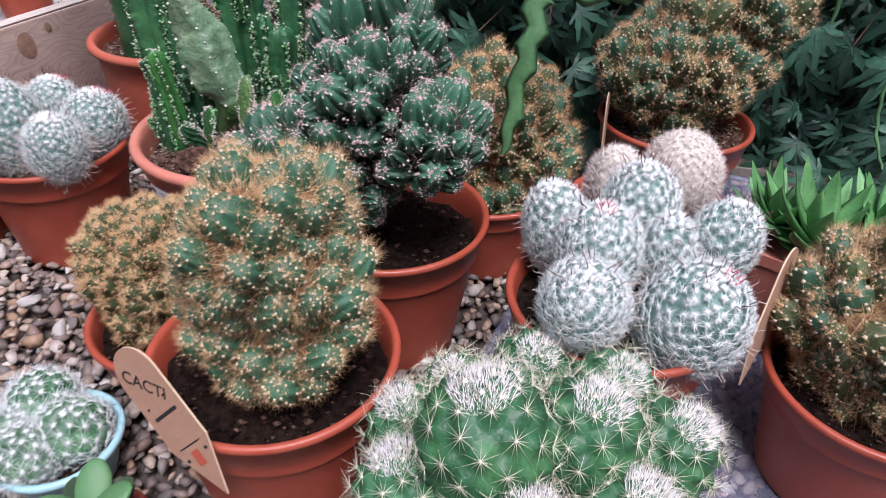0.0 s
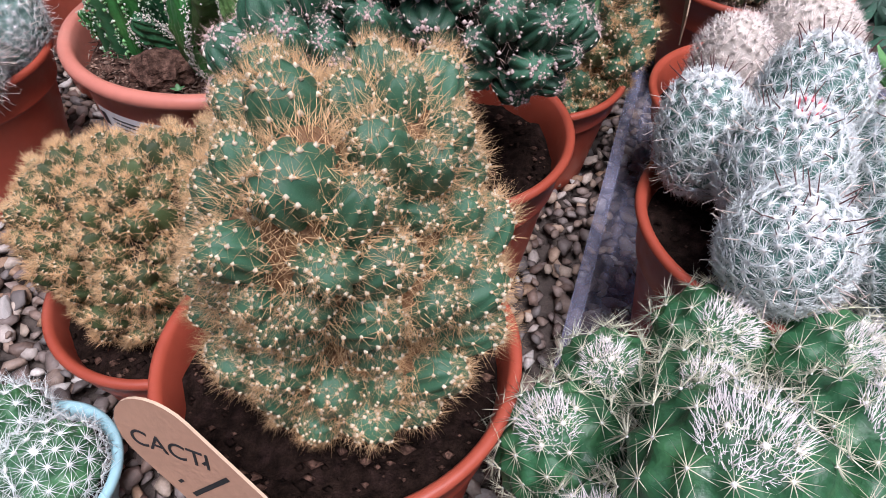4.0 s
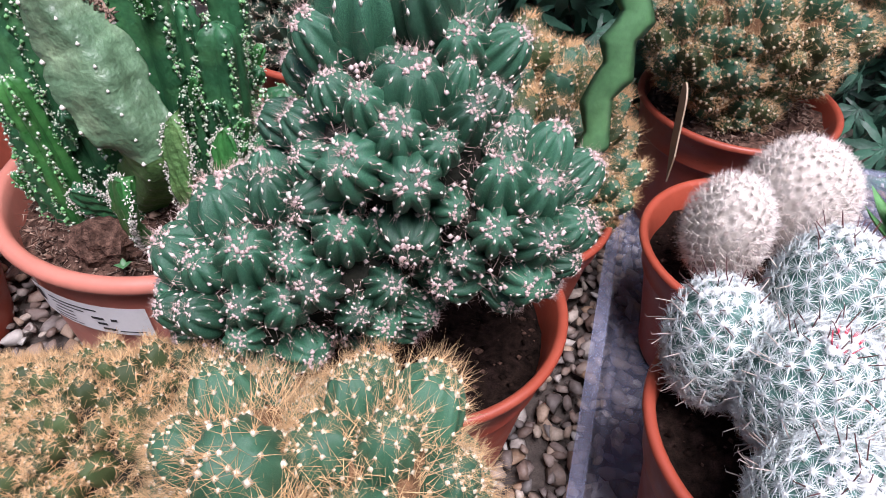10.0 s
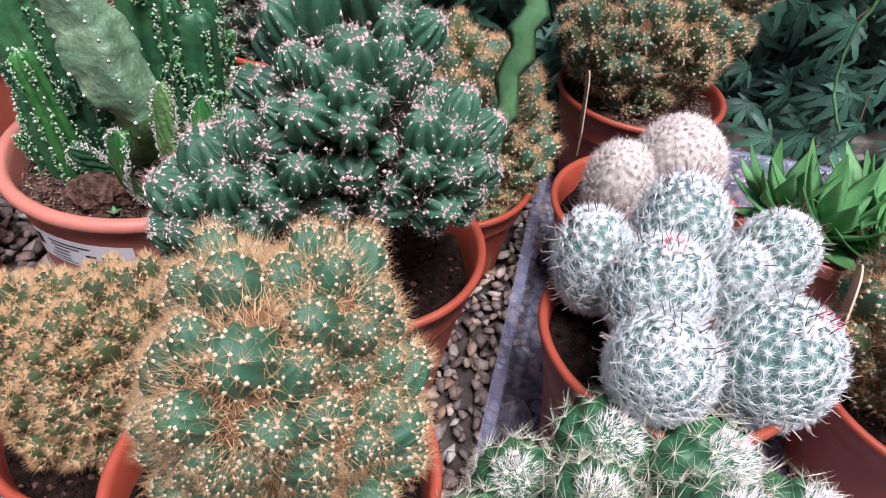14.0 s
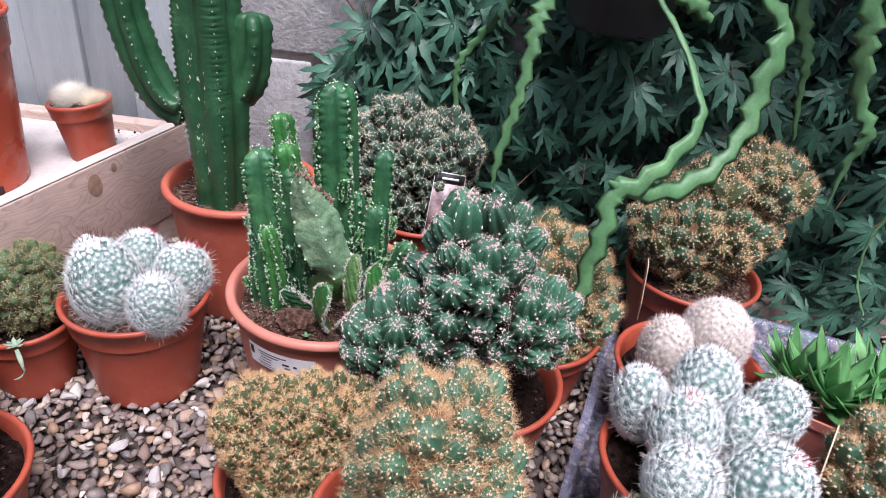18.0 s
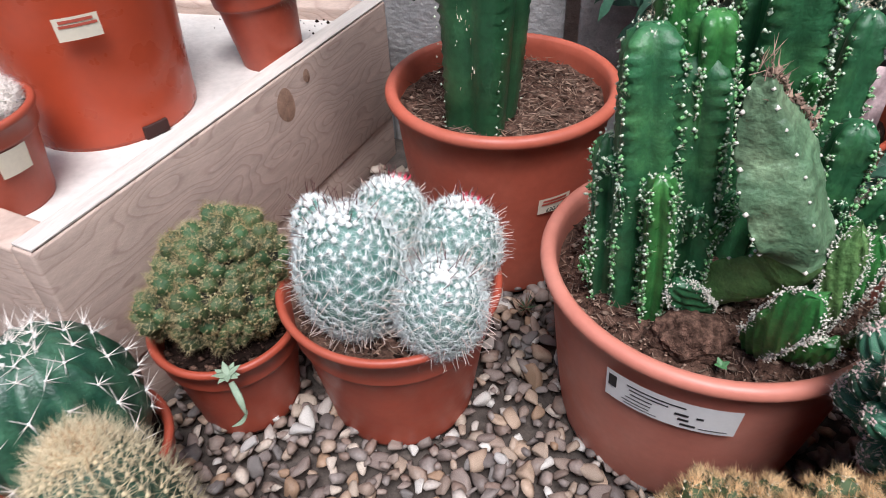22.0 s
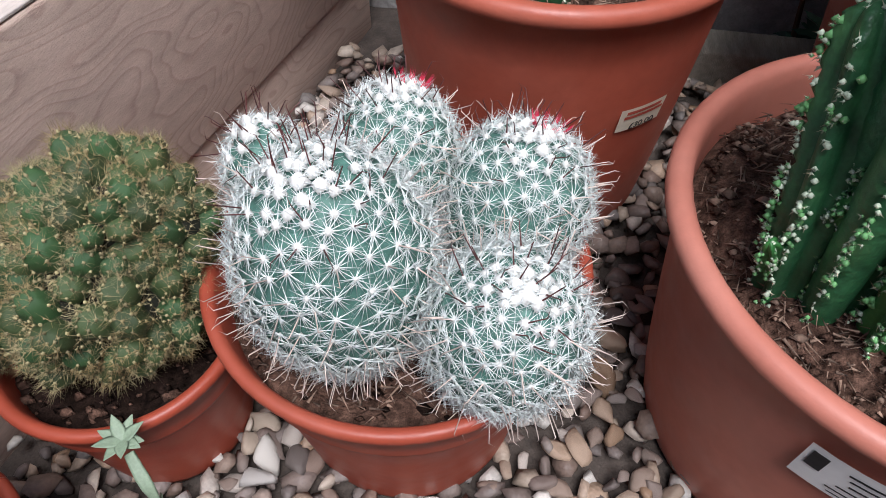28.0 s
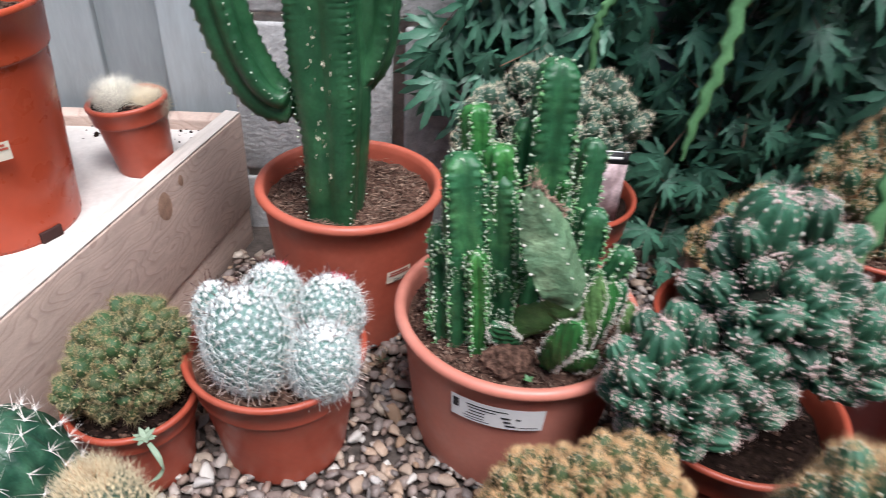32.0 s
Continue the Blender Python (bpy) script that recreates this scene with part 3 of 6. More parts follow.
def lobe(seed, ribs, flesh, areole, spine, depth=0.16, levels=4, areole_r=0.075, spines_each=7, spine_len=0.55, spine_w=0.018, around=4, rows=9, tall=1.15, stand=0.6,
         apex=0, apex_mat=None, dash=0.0, apex_reach=0.30, reach=1.45):
    """One knob of a monstrose cactus, of radius 1: ribs, woolly areoles on their edges, and spines. Returns (knob mesh, spine mesh)."""
    rng = np.random.RandomState(seed)
    g, s = Geo(), Geo()
    cols = ribs * around
    lump = rng.uniform(-0.12, 0.12, 3)

    def point(th, ph):
        c = abs((ph * ribs / (2 * math.pi) + 0.5) % 1 - 0.5) * 2
        rr = 1 - depth * c ** 1.7 * math.sin(min(th, 1.57)) ** 0.6 * (1 - 0.35 * max(th - 1.2, 0))
        rr *= 1 + lump[0] * math.sin(ph + lump[1] * 20) + lump[2] * math.sin(2 * ph)
        return np.array([rr * math.sin(th) ** 0.85 * math.cos(ph), rr * math.sin(th) ** 0.85 * math.sin(ph), tall * math.cos(th) - 0.12 * math.exp(-(th / 0.22) ** 2)])

    tt = np.linspace(0.0, 2.35, rows)
    g.add([point(max(a, 1e-3), b) for a in tt for b in np.linspace(0, 2 * math.pi, cols, endpoint=False)], grid_faces(rows, cols), 0)
    pts = []
    for r in range(ribs):
        for q in range(levels):
            th = 0.28 + reach * (q + rng.uniform(0.2, 0.8)) / levels
            pts.append(point(th, 2 * math.pi * r / ribs))
    pts = np.array(pts)
    if dash:
        for q, (r, lev) in zip(pts, [(r, lev) for r in range(ribs) for lev in range(levels)]):
            down = unit(point(0.28 + 1.45 * (lev + 0.9) / levels, 2 * math.pi * r / ribs) - q)
            side = unit(np.cross(down, q))
            k = areole_r * rng.uniform(0.45, 1.25)
            s.add(q + (OCT_V[:, :1] * side * k * 0.62 + OCT_V[:, 1:2] * down * k * dash + OCT_V[:, 2:] * np.cross(side, down) * k * 0.7), OCT_F, 1)
    else:
        blobs(s, pts, areole_r * rng.uniform(0.7, 1.3, len(pts)), 1)
    if apex:
        ap = np.array([point(0.04 + apex_reach * rng.rand() ** 0.7, rng.uniform(0, 6.2832)) for _ in range(apex)])
        blobs(s, ap, areole_r * 0.9 * rng.uniform(0.55, 1.3, apex), 2)
        pts = np.concatenate([pts, ap])
    nor = unit(pts)
    p = np.repeat(pts, spines_each, 0)
    d = np.repeat(nor, spines_each, 0) * stand + rng.normal(0, 0.55, (len(p), 3))
    needles(s, p, d, spine_len * rng.uniform(0.5, 1.25, len(p)), spine_w, 0)
    return g.mesh("knob", [flesh]), s.mesh("spine_cover", [spine, areole, apex_mat or areole])


def lumpy(forms, n, lo, hi, seed, z_min):
    """Adds small swellings over the forms, for an uneven outline."""
    rng = np.random.RandomState(seed)
    out = list(forms)
    for _ in range(n):
        c, r = forms[rng.randint(len(forms))]
        p = np.array(c) + np.array(r) * unit(rng.normal(0, 1, 3) + (0, 0, 0.25)) * 0.95
        if p[2] > z_min:
            s = rng.uniform(lo, hi)
            out.append((tuple(p), (s, s, s)))
    return out


def fuzz(ob, forms, n, mat, length, width, seed, z_min=-1, swell=0.95, stand=0.7, dots=0, dot_mat=None, dot_r=0.0011):
    """Dry spines and felt that fill the hollows between the knobs, too fine to pick apart."""
    rng = np.random.RandomState(seed)
    cs, rs = np.array([c for c, _ in forms], float), np.array([r for _, r in forms], float)
    k = rng.choice(len(cs), n * 2, p=(rs.prod(1) ** 0.667) / (rs.prod(1) ** 0.667).sum())
    u = unit(rng.normal(0, 1, (n * 2, 3)))
    p = cs[k] + rs[k] * u * swell
    inside = np.zeros(n * 2, bool)
    for j in range(len(cs)):
        inside |= ((((p - cs[j]) / rs[j]) ** 2).sum(1) < 0.8) & (k != j)
    ok = ~inside & (p[:, 2] > z_min)
    p, u = p[ok][:n], u[ok][:n]
    g = Geo()
    needles(g, p, u * stand + rng.normal(0, 0.55, p.shape) + (0, 0, 0.15), length * rng.uniform(0.5, 1.3, len(p)), width, 0)
    if dots:
        blobs(g, p[:dots] + u[:dots] * length * 0.35, dot_r * rng.uniform(0.5, 1.3, len(p[:dots])), 1)
    return tagged(put("spine_felt", g.mesh("spine_felt", [mat, dot_mat or mat]), ob), kind="stuff")


def clump(ob, forms, knobs, count, size, seed, up=0.35, core=None, gap=1.15, z_min=-1, drop=0.35, big_top=0.0, first=()):
    """Knobs packed over the surface of the forms (centre, radii), outward and a little upward."""
    rng = np.random.RandomState(seed)
    cs, rs = np.array([c for c, _ in forms], float), np.array([r for _, r in forms], float)
    # core bodies; the default CORE colour paints the gaps between knobs as shade
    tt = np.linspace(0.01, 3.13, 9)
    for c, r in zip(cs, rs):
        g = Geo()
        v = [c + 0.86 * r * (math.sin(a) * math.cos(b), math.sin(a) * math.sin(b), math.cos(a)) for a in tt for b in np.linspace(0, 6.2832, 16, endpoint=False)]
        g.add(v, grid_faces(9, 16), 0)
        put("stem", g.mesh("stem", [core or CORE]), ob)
    area = np.array([r[0] * r[1] + r[0] * r[2] + r[1] * r[2] for r in rs])
    placed, tries = [], 0
    for x, y, z, s in first:
        p = np.array((x, y, z))
        k = int(np.argmin([(((p - c) / r) ** 2).sum() for c, r in zip(cs, rs)]))
        placed.append((p, s))
        nn = unit(unit((p - cs[k]) / rs[k] ** 2) + np.array([0, -0.25, 0.55]))
        m = Matrix.Translation(p - nn * s * 0.75) @ Vector(nn).to_track_quat('Z', 'Y').to_matrix().to_4x4() @ pose(0, 0, 0, 0, 0, rng.uniform(0, 360))
        body, sp = knobs[rng.randint(len(knobs))]
        cover(sp, put("knob", body, ob, m @ Matrix.Diagonal((s, s, s * rng.uniform(1.05, 1.35), 1))))
    while len(placed) < count and tries < count * 40:
        tries += 1
        k = rng.choice(len(cs), p=area / area.sum())
        u = unit(rng.normal(0, 1, 3))
        p = cs[k] + rs[k] * u
        if p[2] < z_min:
            continue
        if any((((p - c) / r) ** 2).sum() < 0.9 for j, (c, r) in enumerate(zip(cs, rs)) if j != k):
            continue
        s = rng.uniform(*size) * (1 + big_top * max(u[2], 0))
        if any(((p - q) ** 2).sum() < (gap * 0.5 * (s + t)) ** 2 * 1.0 for q, t in placed):
            continue
        placed.append((p, s))
        nn = unit(u / rs[k] + np.array([0, 0, up / rs[k].mean()]))
        m = Matrix.Translation(p - nn * s * drop) @ Vector(nn).to_track_quat('Z', 'Y').to_matrix().to_4x4() @ pose(0, 0, 0, 0, 0, rng.uniform(0, 360))
        m = m @ Matrix.Diagonal((s, s, s * rng.uniform(0.9, 1.3), 1))
        body, sp = knobs[rng.randint(len(knobs))]
        o = put("knob", body, ob, m)
        cover(sp, o)
    return placed


def column(height, r, ribs, seed, bend=(0, 0), depth=0.42, areoles=14, flesh=None, areole_mat=None, areole_r=0.0016, tufts=2, spine=0.0, taper=0.85, base=0.8, spine_mat=None, sharp=1.0,
           twist=0.0, path=None, white=1.0, wave=0.075, phase=0.0):
    """A ribbed column with felted areoles down its rib edges. Returns a mesh."""
    rng = np.random.RandomState(seed)
    g, s = Geo(), Geo()
    rows, around = max(24, areoles * 3), 8
    cols = ribs * around

    def axis(q):
        if path:
            k = min(int(q * (len(path) - 1)), len(path) - 2)
            w = q * (len(path) - 1) - k
            p0, p1, p2, p3 = (Vector(path[max(0, min(len(path) - 1, k + e))]) for e in (-1, 0, 1, 2))
            return 0.5 * (2 * p1 + (p2 - p0) * w + (2 * p0 - 5 * p1 + 4 * p2 - p3) * w * w + (3 * p1 - p0 - 3 * p2 + p3) * w ** 3)
        return Vector((bend[0] * q * q, bend[1] * q * q, height * q))

    def frame_at(q):
        t = (axis(min(q + 0.02, 1)) - axis(max(q - 0.02, 0))).normalized()
        x = Vector((1, 0.02, 0.01)).cross(t).normalized()
        return axis(q), x, t.cross(x)

    def rad(q):
        w = base + (1 - base) * min(q / 0.35, 1)
        w *= 1 - (1 - taper) * max(q - 0.35, 0) / 0.65
        if q > 0.86:
            w *= math.sqrt(max(1 - ((q - 0.86) / 0.1401) ** 2, 1e-5))
        return r * w

    def rim(ph):
        c = abs((ph * ribs / (2 * math.pi) + 0.5) % 1 - 0.5) * 2
        return 1 - depth * (1 - (1 - c) ** sharp) * (0.5 + 0.5 * c)

    v = []
    for i in range(rows):
        q = 1 - (1 - i / (rows - 1)) ** 1.35
        o, x, y = frame_at(q)
        for j in range(cols):
            ph = 2 * math.pi * j / cols
            edge_c = 1 - abs((ph * ribs / (2 * math.pi) + 0.5) % 1 - 0.5) * 2
            k = rad(q) * rim(ph) * (1 + 0.04 * math.sin(9 * q + 3 * ph + seed) + wave * edge_c ** 3 * math.sin(areoles * 6.283 * q / 0.93))
            v.append(o + (x * math.cos(ph + phase + twist * q) + y * math.sin(ph + phase + twist * q)) * k)
    g.add(v, grid_faces(rows, cols), 0)
    pts, outs, kind_of = [], [], []
    for b in range(ribs):
        for i in range(areoles):
            q = 0.93 * (i + 0.25 + rng.uniform(-0.08, 0.08)) / areoles + 0.01
            if rng.rand() > white + 0.15:
                continue
            ph = 2 * math.pi * b / ribs
            o, x, y = frame_at(q)
            d = x * math.cos(ph + phase + twist * q) + y * math.sin(ph + phase + twist * q)
            bud = noise.noise((q * 5 + seed * 3.7, b * 7.3, seed)) > -0.05
            for e in range(tufts * (4 if bud and tufts > 1 else 1)):
                pts.append(np.array(o + d * rad(q) * (1.03 + 0.05 * rng.rand())) + rng.normal(0, areole_r * (0.75 if bud else 0.35), 3) * (1, 1, 2.2))
                outs.append(np.array(d))
                kind_of.append(bud and tufts > 1 and rng.rand() < 0.55)
    crown = axis(0.985)
    for e in range(5 * tufts if tufts > 1 else 0):
        pts.append(np.array(crown) + rng.normal(0, r * 0.30, 3) * (1, 1, 0.25))
        outs.append(np.array((0, 0, 1.0)))
        kind_of.append(False)
    if pts:
        pts, outs, kind_of = np.array(pts), np.array(outs), np.array(kind_of, bool)
        size_of = areole_r * rng.uniform(0.30, 0.92, len(pts))
        if (~kind_of).any():
            blobs(s, pts[~kind_of], size_of[~kind_of], 0)
        if kind_of.any():
            blobs(s, pts[kind_of], size_of[kind_of] * 1.35, 2)
        p = np.repeat(pts, 6, 0)
        needles(s, p, np.repeat(outs, 6, 0) * 0.8 + rng.normal(0, 0.7, (len(p), 3)), areole_r * rng.uniform(0.5, 1.3, len(p)), 0.00028, 0)
        if spine:
            p = pts[::2]
            needles(s, p, outs[::2] + rng.normal(0, 0.6, (len(p), 3)), spine, 0.00022, 1)
    return g.mesh("column", [flesh or GREEN_BRIGHT]), s.mesh("felt", [areole_mat or GREEN_FELT, spine_mat or SPINE_STRAW, GREEN_TIP])


def put_column(name, pair, parent, m):
    o = put(name, pair[0], parent, m)
    cover(pair[1], o)
    return o


def facing(foot, head, front):
    """A frame at foot whose y points to head and whose z looks towards front as far as it can."""
    y = (Vector(head) - Vector(foot)).normalized()
    z = Vector(front)
    z = (z - y * z.dot(y)).normalized()
    m = Matrix((y.cross(z), y, z)).transposed().to_4x4()
    m.translation = foot
    return m


def ribbon_leaf(geo, base, tip, width, thick, mat=0, curl=0.0, n=7):
    """A fleshy pointed leaf, keeled below."""
    base, tip = Vector(base), Vector(tip)
    t = tip - base
    sd = t.cross(Vector((0, 0, 1))).normalized()
    up = sd.cross(t).normalized()
    v = []
    for i in range(n):
        q = i / (n - 1)
        c = base + t * q + up * curl * math.sin(q * math.pi) * t.length
        w = width * (0.75 + 0.5 * q if q < 0.35 else 0.93 * (1 - ((q - 0.35) / 0.66) ** 1.5) + 0.02)
        for x, z in ((-1, 0), (-0.5, 0.25), (0, 0.12), (0.5, 0.25), (1, 0), (0.5, -0.7), (-0.5, -0.7)):
            v.append(c + sd * w * x + up * (thick * z * (1 - 0.8 * q) + abs(x) * w * 0.25))
    geo.add(v, grid_faces(n, 7), mat)
    geo.add(v[:7], [(0, 1, 2, 3, 4, 5, 6)], mat)


# ---- the large structure ----
g = Geo()
gx, gy = np.concatenate([np.linspace(-30, -1.2, 8), np.linspace(-1.0, 1.2, 60), np.linspace(1.4, 30, 8)]), np.concatenate([np.linspace(-30, -1.4, 8), np.linspace(-1.2, 0.8, 50), np.linspace(1, 30, 8)])
gv = [(x, y, -0.006 + 0.004 * noise.noise((x * 9, y * 9, 0)) if abs(x) < 1.2 and abs(y) < 1.2 else -0.006) for y in gy for x in gx]
g.add(gv, grid_faces(len(gy), len(gx), False))
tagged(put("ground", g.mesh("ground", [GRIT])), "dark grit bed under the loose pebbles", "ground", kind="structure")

# back wall of concrete blocks
wall = new("wall_back")
tagged(wall, "rough grey concrete block wall with pale mortar joints", "wall", kind="structure")
g = Geo()
box_geo(g, -0.44, 2.2, 0.285, 0.40, -0.05, 1.85)
put("mortar", g.mesh("mortar", [MORTAR]), wall)
g = Geo()
box_geo(g, -0.215, 0.215, -0.05, 0.05, -0.1025, 0.1025, bevel=0.005)
block = g.mesh("block", [WALL_BLOCK])
g = Geo()
box_geo(g, -0.1025, 0.1025, -0.05, 0.05, -0.1025, 0.1025, bevel=0.005)
half_block = g.mesh("block", [WALL_BLOCK])
for row in range(9):
    for col in range(7):
        x = -0.215 + 0.44 * col - (0.22 if row % 2 else 0)
        if x - 0.215 < -0.45:
            put("block", half_block, wall, Matrix.Translation((-0.3275, 0.331, -0.13 + 0.215 * row + 0.1075)))
            continue
        put("block", block, wall, Matrix.Translation((x, 0.331, -0.13 + 0.215 * row + 0.1075)))

# plain boarded walls added out of view behind and beside, to cut frontal fill
enclosure = new("wall_unseen_light_block")
tagged(enclosure, "added unseen boarded walls behind and beside, cutting the side light", "wall", kind="structure")
g = Geo()
box_geo(g, -3.0, 3.0, -3.1, -3.0, -0.02, 1.9)
box_geo(g, -3.1, -3.0, -3.0, 0.4, -0.02, 1.9)
box_geo(g, 3.0, 3.1, -3.0, 0.4, -0.02, 1.9)
put("boards", g.mesh("boards", [SLEEPER], False), enclosure)

# slatted fence behind the shelf bed
fence = new("fence")
tagged(fence, "grey painted vertical board fence", "fence", kind="structure")
g = Geo()
box_geo(g, -0.044, 0.044, -0.009, 0.009, 0, 1.8, bevel=0.003)
slat = g.mesh("slat", [SLAT])
x = -0.468
for i in range(16):
    put("slat", slat, fence, Matrix.Translation((x, 0.292 + (0.012 if i % 2 else 0), -0.02)))
    x -= 0.082
g = Geo()
box_geo(g, -2.0, -0.44, 0.32, 0.35, -0.02, 1.8)
put("backing_board", g.mesh("backing_board", [SLAT]), fence)

# timber bed on the left: side board, back board and front board round a whitewashed shelf
bed = new("timber_bed")
tagged(bed, "sawn softwood raised bed with knots and wavy grain", "planter", kind="structure")
NEAR, FAR = Vector((-0.533, -0.188, 0)), Vector((-0.417, 0.250, 0))
along = (FAR - NEAR).normalized()
inward = Vector((-along.y, along.x, 0))


def board(a, b, z0, z1, thick, name, parent, side=1, mat=None):
    """A sawn board from a to b whose outer face lies on that line; its thickness goes inward."""
    d = b - a
    g = Geo()
    box_geo(g, 0, thick, 0, d.length, 0, z1 - z0, bevel=0.0025)
    o = put(name, g.mesh(name, [mat or WOOD]), parent)
    x = Vector((-d.y, d.x, 0)).normalized() * side
    y = d.normalized()
    m = Matrix((x, y, Vector((0, 0, 1)) if x.cross(y).z > 0 else Vector((0, 0, -1)))).transposed().to_4x4()
    m.translation = a + Vector((0, 0, z0 if x.cross(y).z > 0 else z1))
    o.matrix_basis = m
    return o


b1 = board(NEAR, FAR, 0.052, 0.188, 0.021, "side_board", bed)
board(NEAR + inward * 0.004, FAR + inward * 0.004, -0.02, 0.050, 0.030, "lower_side_board", bed)
board(FAR + inward * 0.022 + along * 0.0, FAR + Vector((-1.4, 0.03, 0)), 0.02, 0.186, 0.026, "back_board", bed)
board(NEAR + inward * 0.022 + along * 0.0, NEAR + inward * 1.2, 0.02, 0.186, 0.030, "front_board", bed, side=-1)
g = Geo()
box_geo(g, 0.001, 0.020, 0.002, (FAR - NEAR).length - 0.002, -0.0025, -0.0005, bevel=0.0006)
put("top_edge", g.mesh("top_edge", [CAP]), bed, b1.matrix_basis.copy(), label="pale weathered sawn top edge")
g = Geo()
q0, q1 = NEAR + inward * 0.022 + along * 0.031, FAR + inward * 0.022 - along * 0.002
v = [q0, q1, q1 + Vector((-1.4, 0.03, 0)), q0 + inward * 1.2]
g.add([p + Vector((0, 0, z)) for z in (0.155, 0.172) for p in v], [(0, 3, 2, 1), (4, 5, 6, 7), (0, 1, 5, 4), (1, 2, 6, 5), (2, 3, 7, 6), (3, 0, 4, 7)])
tagged(put("shelf", g.mesh("shelf", [SHELF], False)), "whitewashed shelf top inside the timber bed", "shelf", kind="structure")
# knots in the side board: where along it, how high, size
for s, z, rr in ((0.264, 0.159, 0.0125), (0.300, 0.172, 0.005)):
    g = Geo()
    rows = [(rr * k, 0.0012 - 0.0009 * k) for k in (0.02, 0.3, 0.6, 0.85, 1.0)]
    lathe(g, rows, 20, 0, 0.08, 3)
    c = NEAR + along * s - inward * 0.0
    m = Matrix((along, Vector((0, 0, 1)), -inward)).transposed().to_4x4()
    m.translation = c + Vector((0, 0, z))
    put("knot", g.mesh("knot", [KNOT]), bed, m @ Matrix.Diagonal((1, 1.35, 1, 1)))

# weathered timber at the back of the gravel
tagged(board(Vector((-0.25, 0.205, 0)), Vector((1.4, 0.150, 0)), -0.02, 0.030, 0.035, "timber_edging", None, mat=SLEEPER), "weathered grey timber edging board lying on the gravel", "edging", kind="structure")

# clear plastic tray under the pots on the right
def tray(name, corner, ux, uy, lx, ly, h, label):
    """A thin clear tray: a floor, sloping walls and a flat flange."""
    g = Geo()
    w, fl, t = 0.008, 0.010, 0.0012
    outer = [(-fl - w, h), (-w, h), (0, 0.002)]

    def loop(e, z):
        n = 5
        pts = []
        rc = 0.02 + e
        for cx, cy, a0 in ((lx - 0.02, ly - 0.02, 0), (0.02, ly - 0.02, 90), (0.02, 0.02, 180), (lx - 0.02, 0.02, 270)):
            for i in range(n):
                a = radians(a0 + 90 * i / (n - 1))
                pts.append((cx + rc * math.cos(a), cy + rc * math.sin(a), z))
        return pts

    loops = [loop(fl + w, h - 0.004), loop(fl + w, h), loop(w, h), loop(w * 0.6, h * 0.55), loop(0, 0.003), loop(-0.006, 0.002)]
    m = Matrix((ux, uy, Vector((0, 0, 1)))).transposed().to_4x4()
    m.translation = corner
    ob = thing(name, (0, 0, 0), label, "tray")
    ob.matrix_basis = m
    for nm, i0, i1 in (("rim", 0, 3), ("side_wall", 2, 5), ("floor", 4, 6)):
        g = Geo()
        some = loops[i0:i1]
        g.add([p for lp in some for p in lp], grid_faces(len(some), 20))
        if nm == "floor":
            g.add(some[-1], [tuple(range(20))])
        piece = put("tray_" + nm, g.mesh("tray_" + nm, [PLASTIC_RIM if nm == "rim" else PLASTIC_CLEAR]), ob)
        piece.visible_shadow = False
        piece.modifiers.new("thick", 'SOLIDIFY').thickness = t
    return ob


ty = Vector((0.26, 0.966, 0)).normalized()
tx = Vector((ty.y, -ty.x, 0))
tray("plastic_tray", Vector((0.135, -0.43, 0.012)), tx, ty, 0.50, 0.60, 0.035, "clear plastic tray on the gravel holding several pots")

# ---- potted plants ----
# white pincushion with five heads
ob, zs = potted("pincushion_cactus", (-0.3248, -0.1095), 0.0808, 0.128, "white-spined pincushion cactus with five heads in a terracotta plastic pot", soil=SOIL_BROWN, soil_drop=0.014, seed=3, group="potted cacti", crumb_mat=SOIL)
for i, (x, y, z, rx, rz, n) in enumerate([(-0.3405, -0.137, 0.154, 0.0338, 0.050, 330), (-0.2775, -0.152, 0.146, 0.0262, 0.036, 250), (-0.331, -0.077, 0.147, 0.0255, 0.036, 220),
                                          (-0.2785, -0.087, 0.142, 0.0285, 0.036, 250), (-0.370, -0.104, 0.146, 0.0185, 0.040, 140)]):
    body, sp = pincushion(rx, rz, int(n * 1.30), 0.0088, 16, 20 + i, top_wool=4.2, centre=1, centre_len=1.5, th_max=140, spine_w=0.00027, wool=0.0008, low_share=0.6, radial_tilt=0.34)
    hd = put("head", body, ob, Matrix.Translation((x - ob.location.x, y - ob.location.y, z)) @ pose(0, 0, 0, [4, 10, -8, -2, 0][i], [-4, 6, 2, 8, -10][i], 0))
    cover(sp, hd)
    if i in (2, 3):
        g = Geo()
        k = np.arange(40) * 0.62
        needles(g, np.stack([0.0060 * np.cos(k), 0.0060 * np.sin(k), np.full(40, rz * 0.985)], 1), np.stack([0.5 * np.cos(k), 0.5 * np.sin(k), np.ones(40)], 1), 0.0065, 0.00045)
        put("bud_ring", g.mesh("bud_ring", [RED_BUD]), hd, pose(0, 0, 0, -16, 8, 0), label="ring of crimson flower buds")

mulch(ob, zs, 0.070, 900, 14, name="litter", length=0.007)

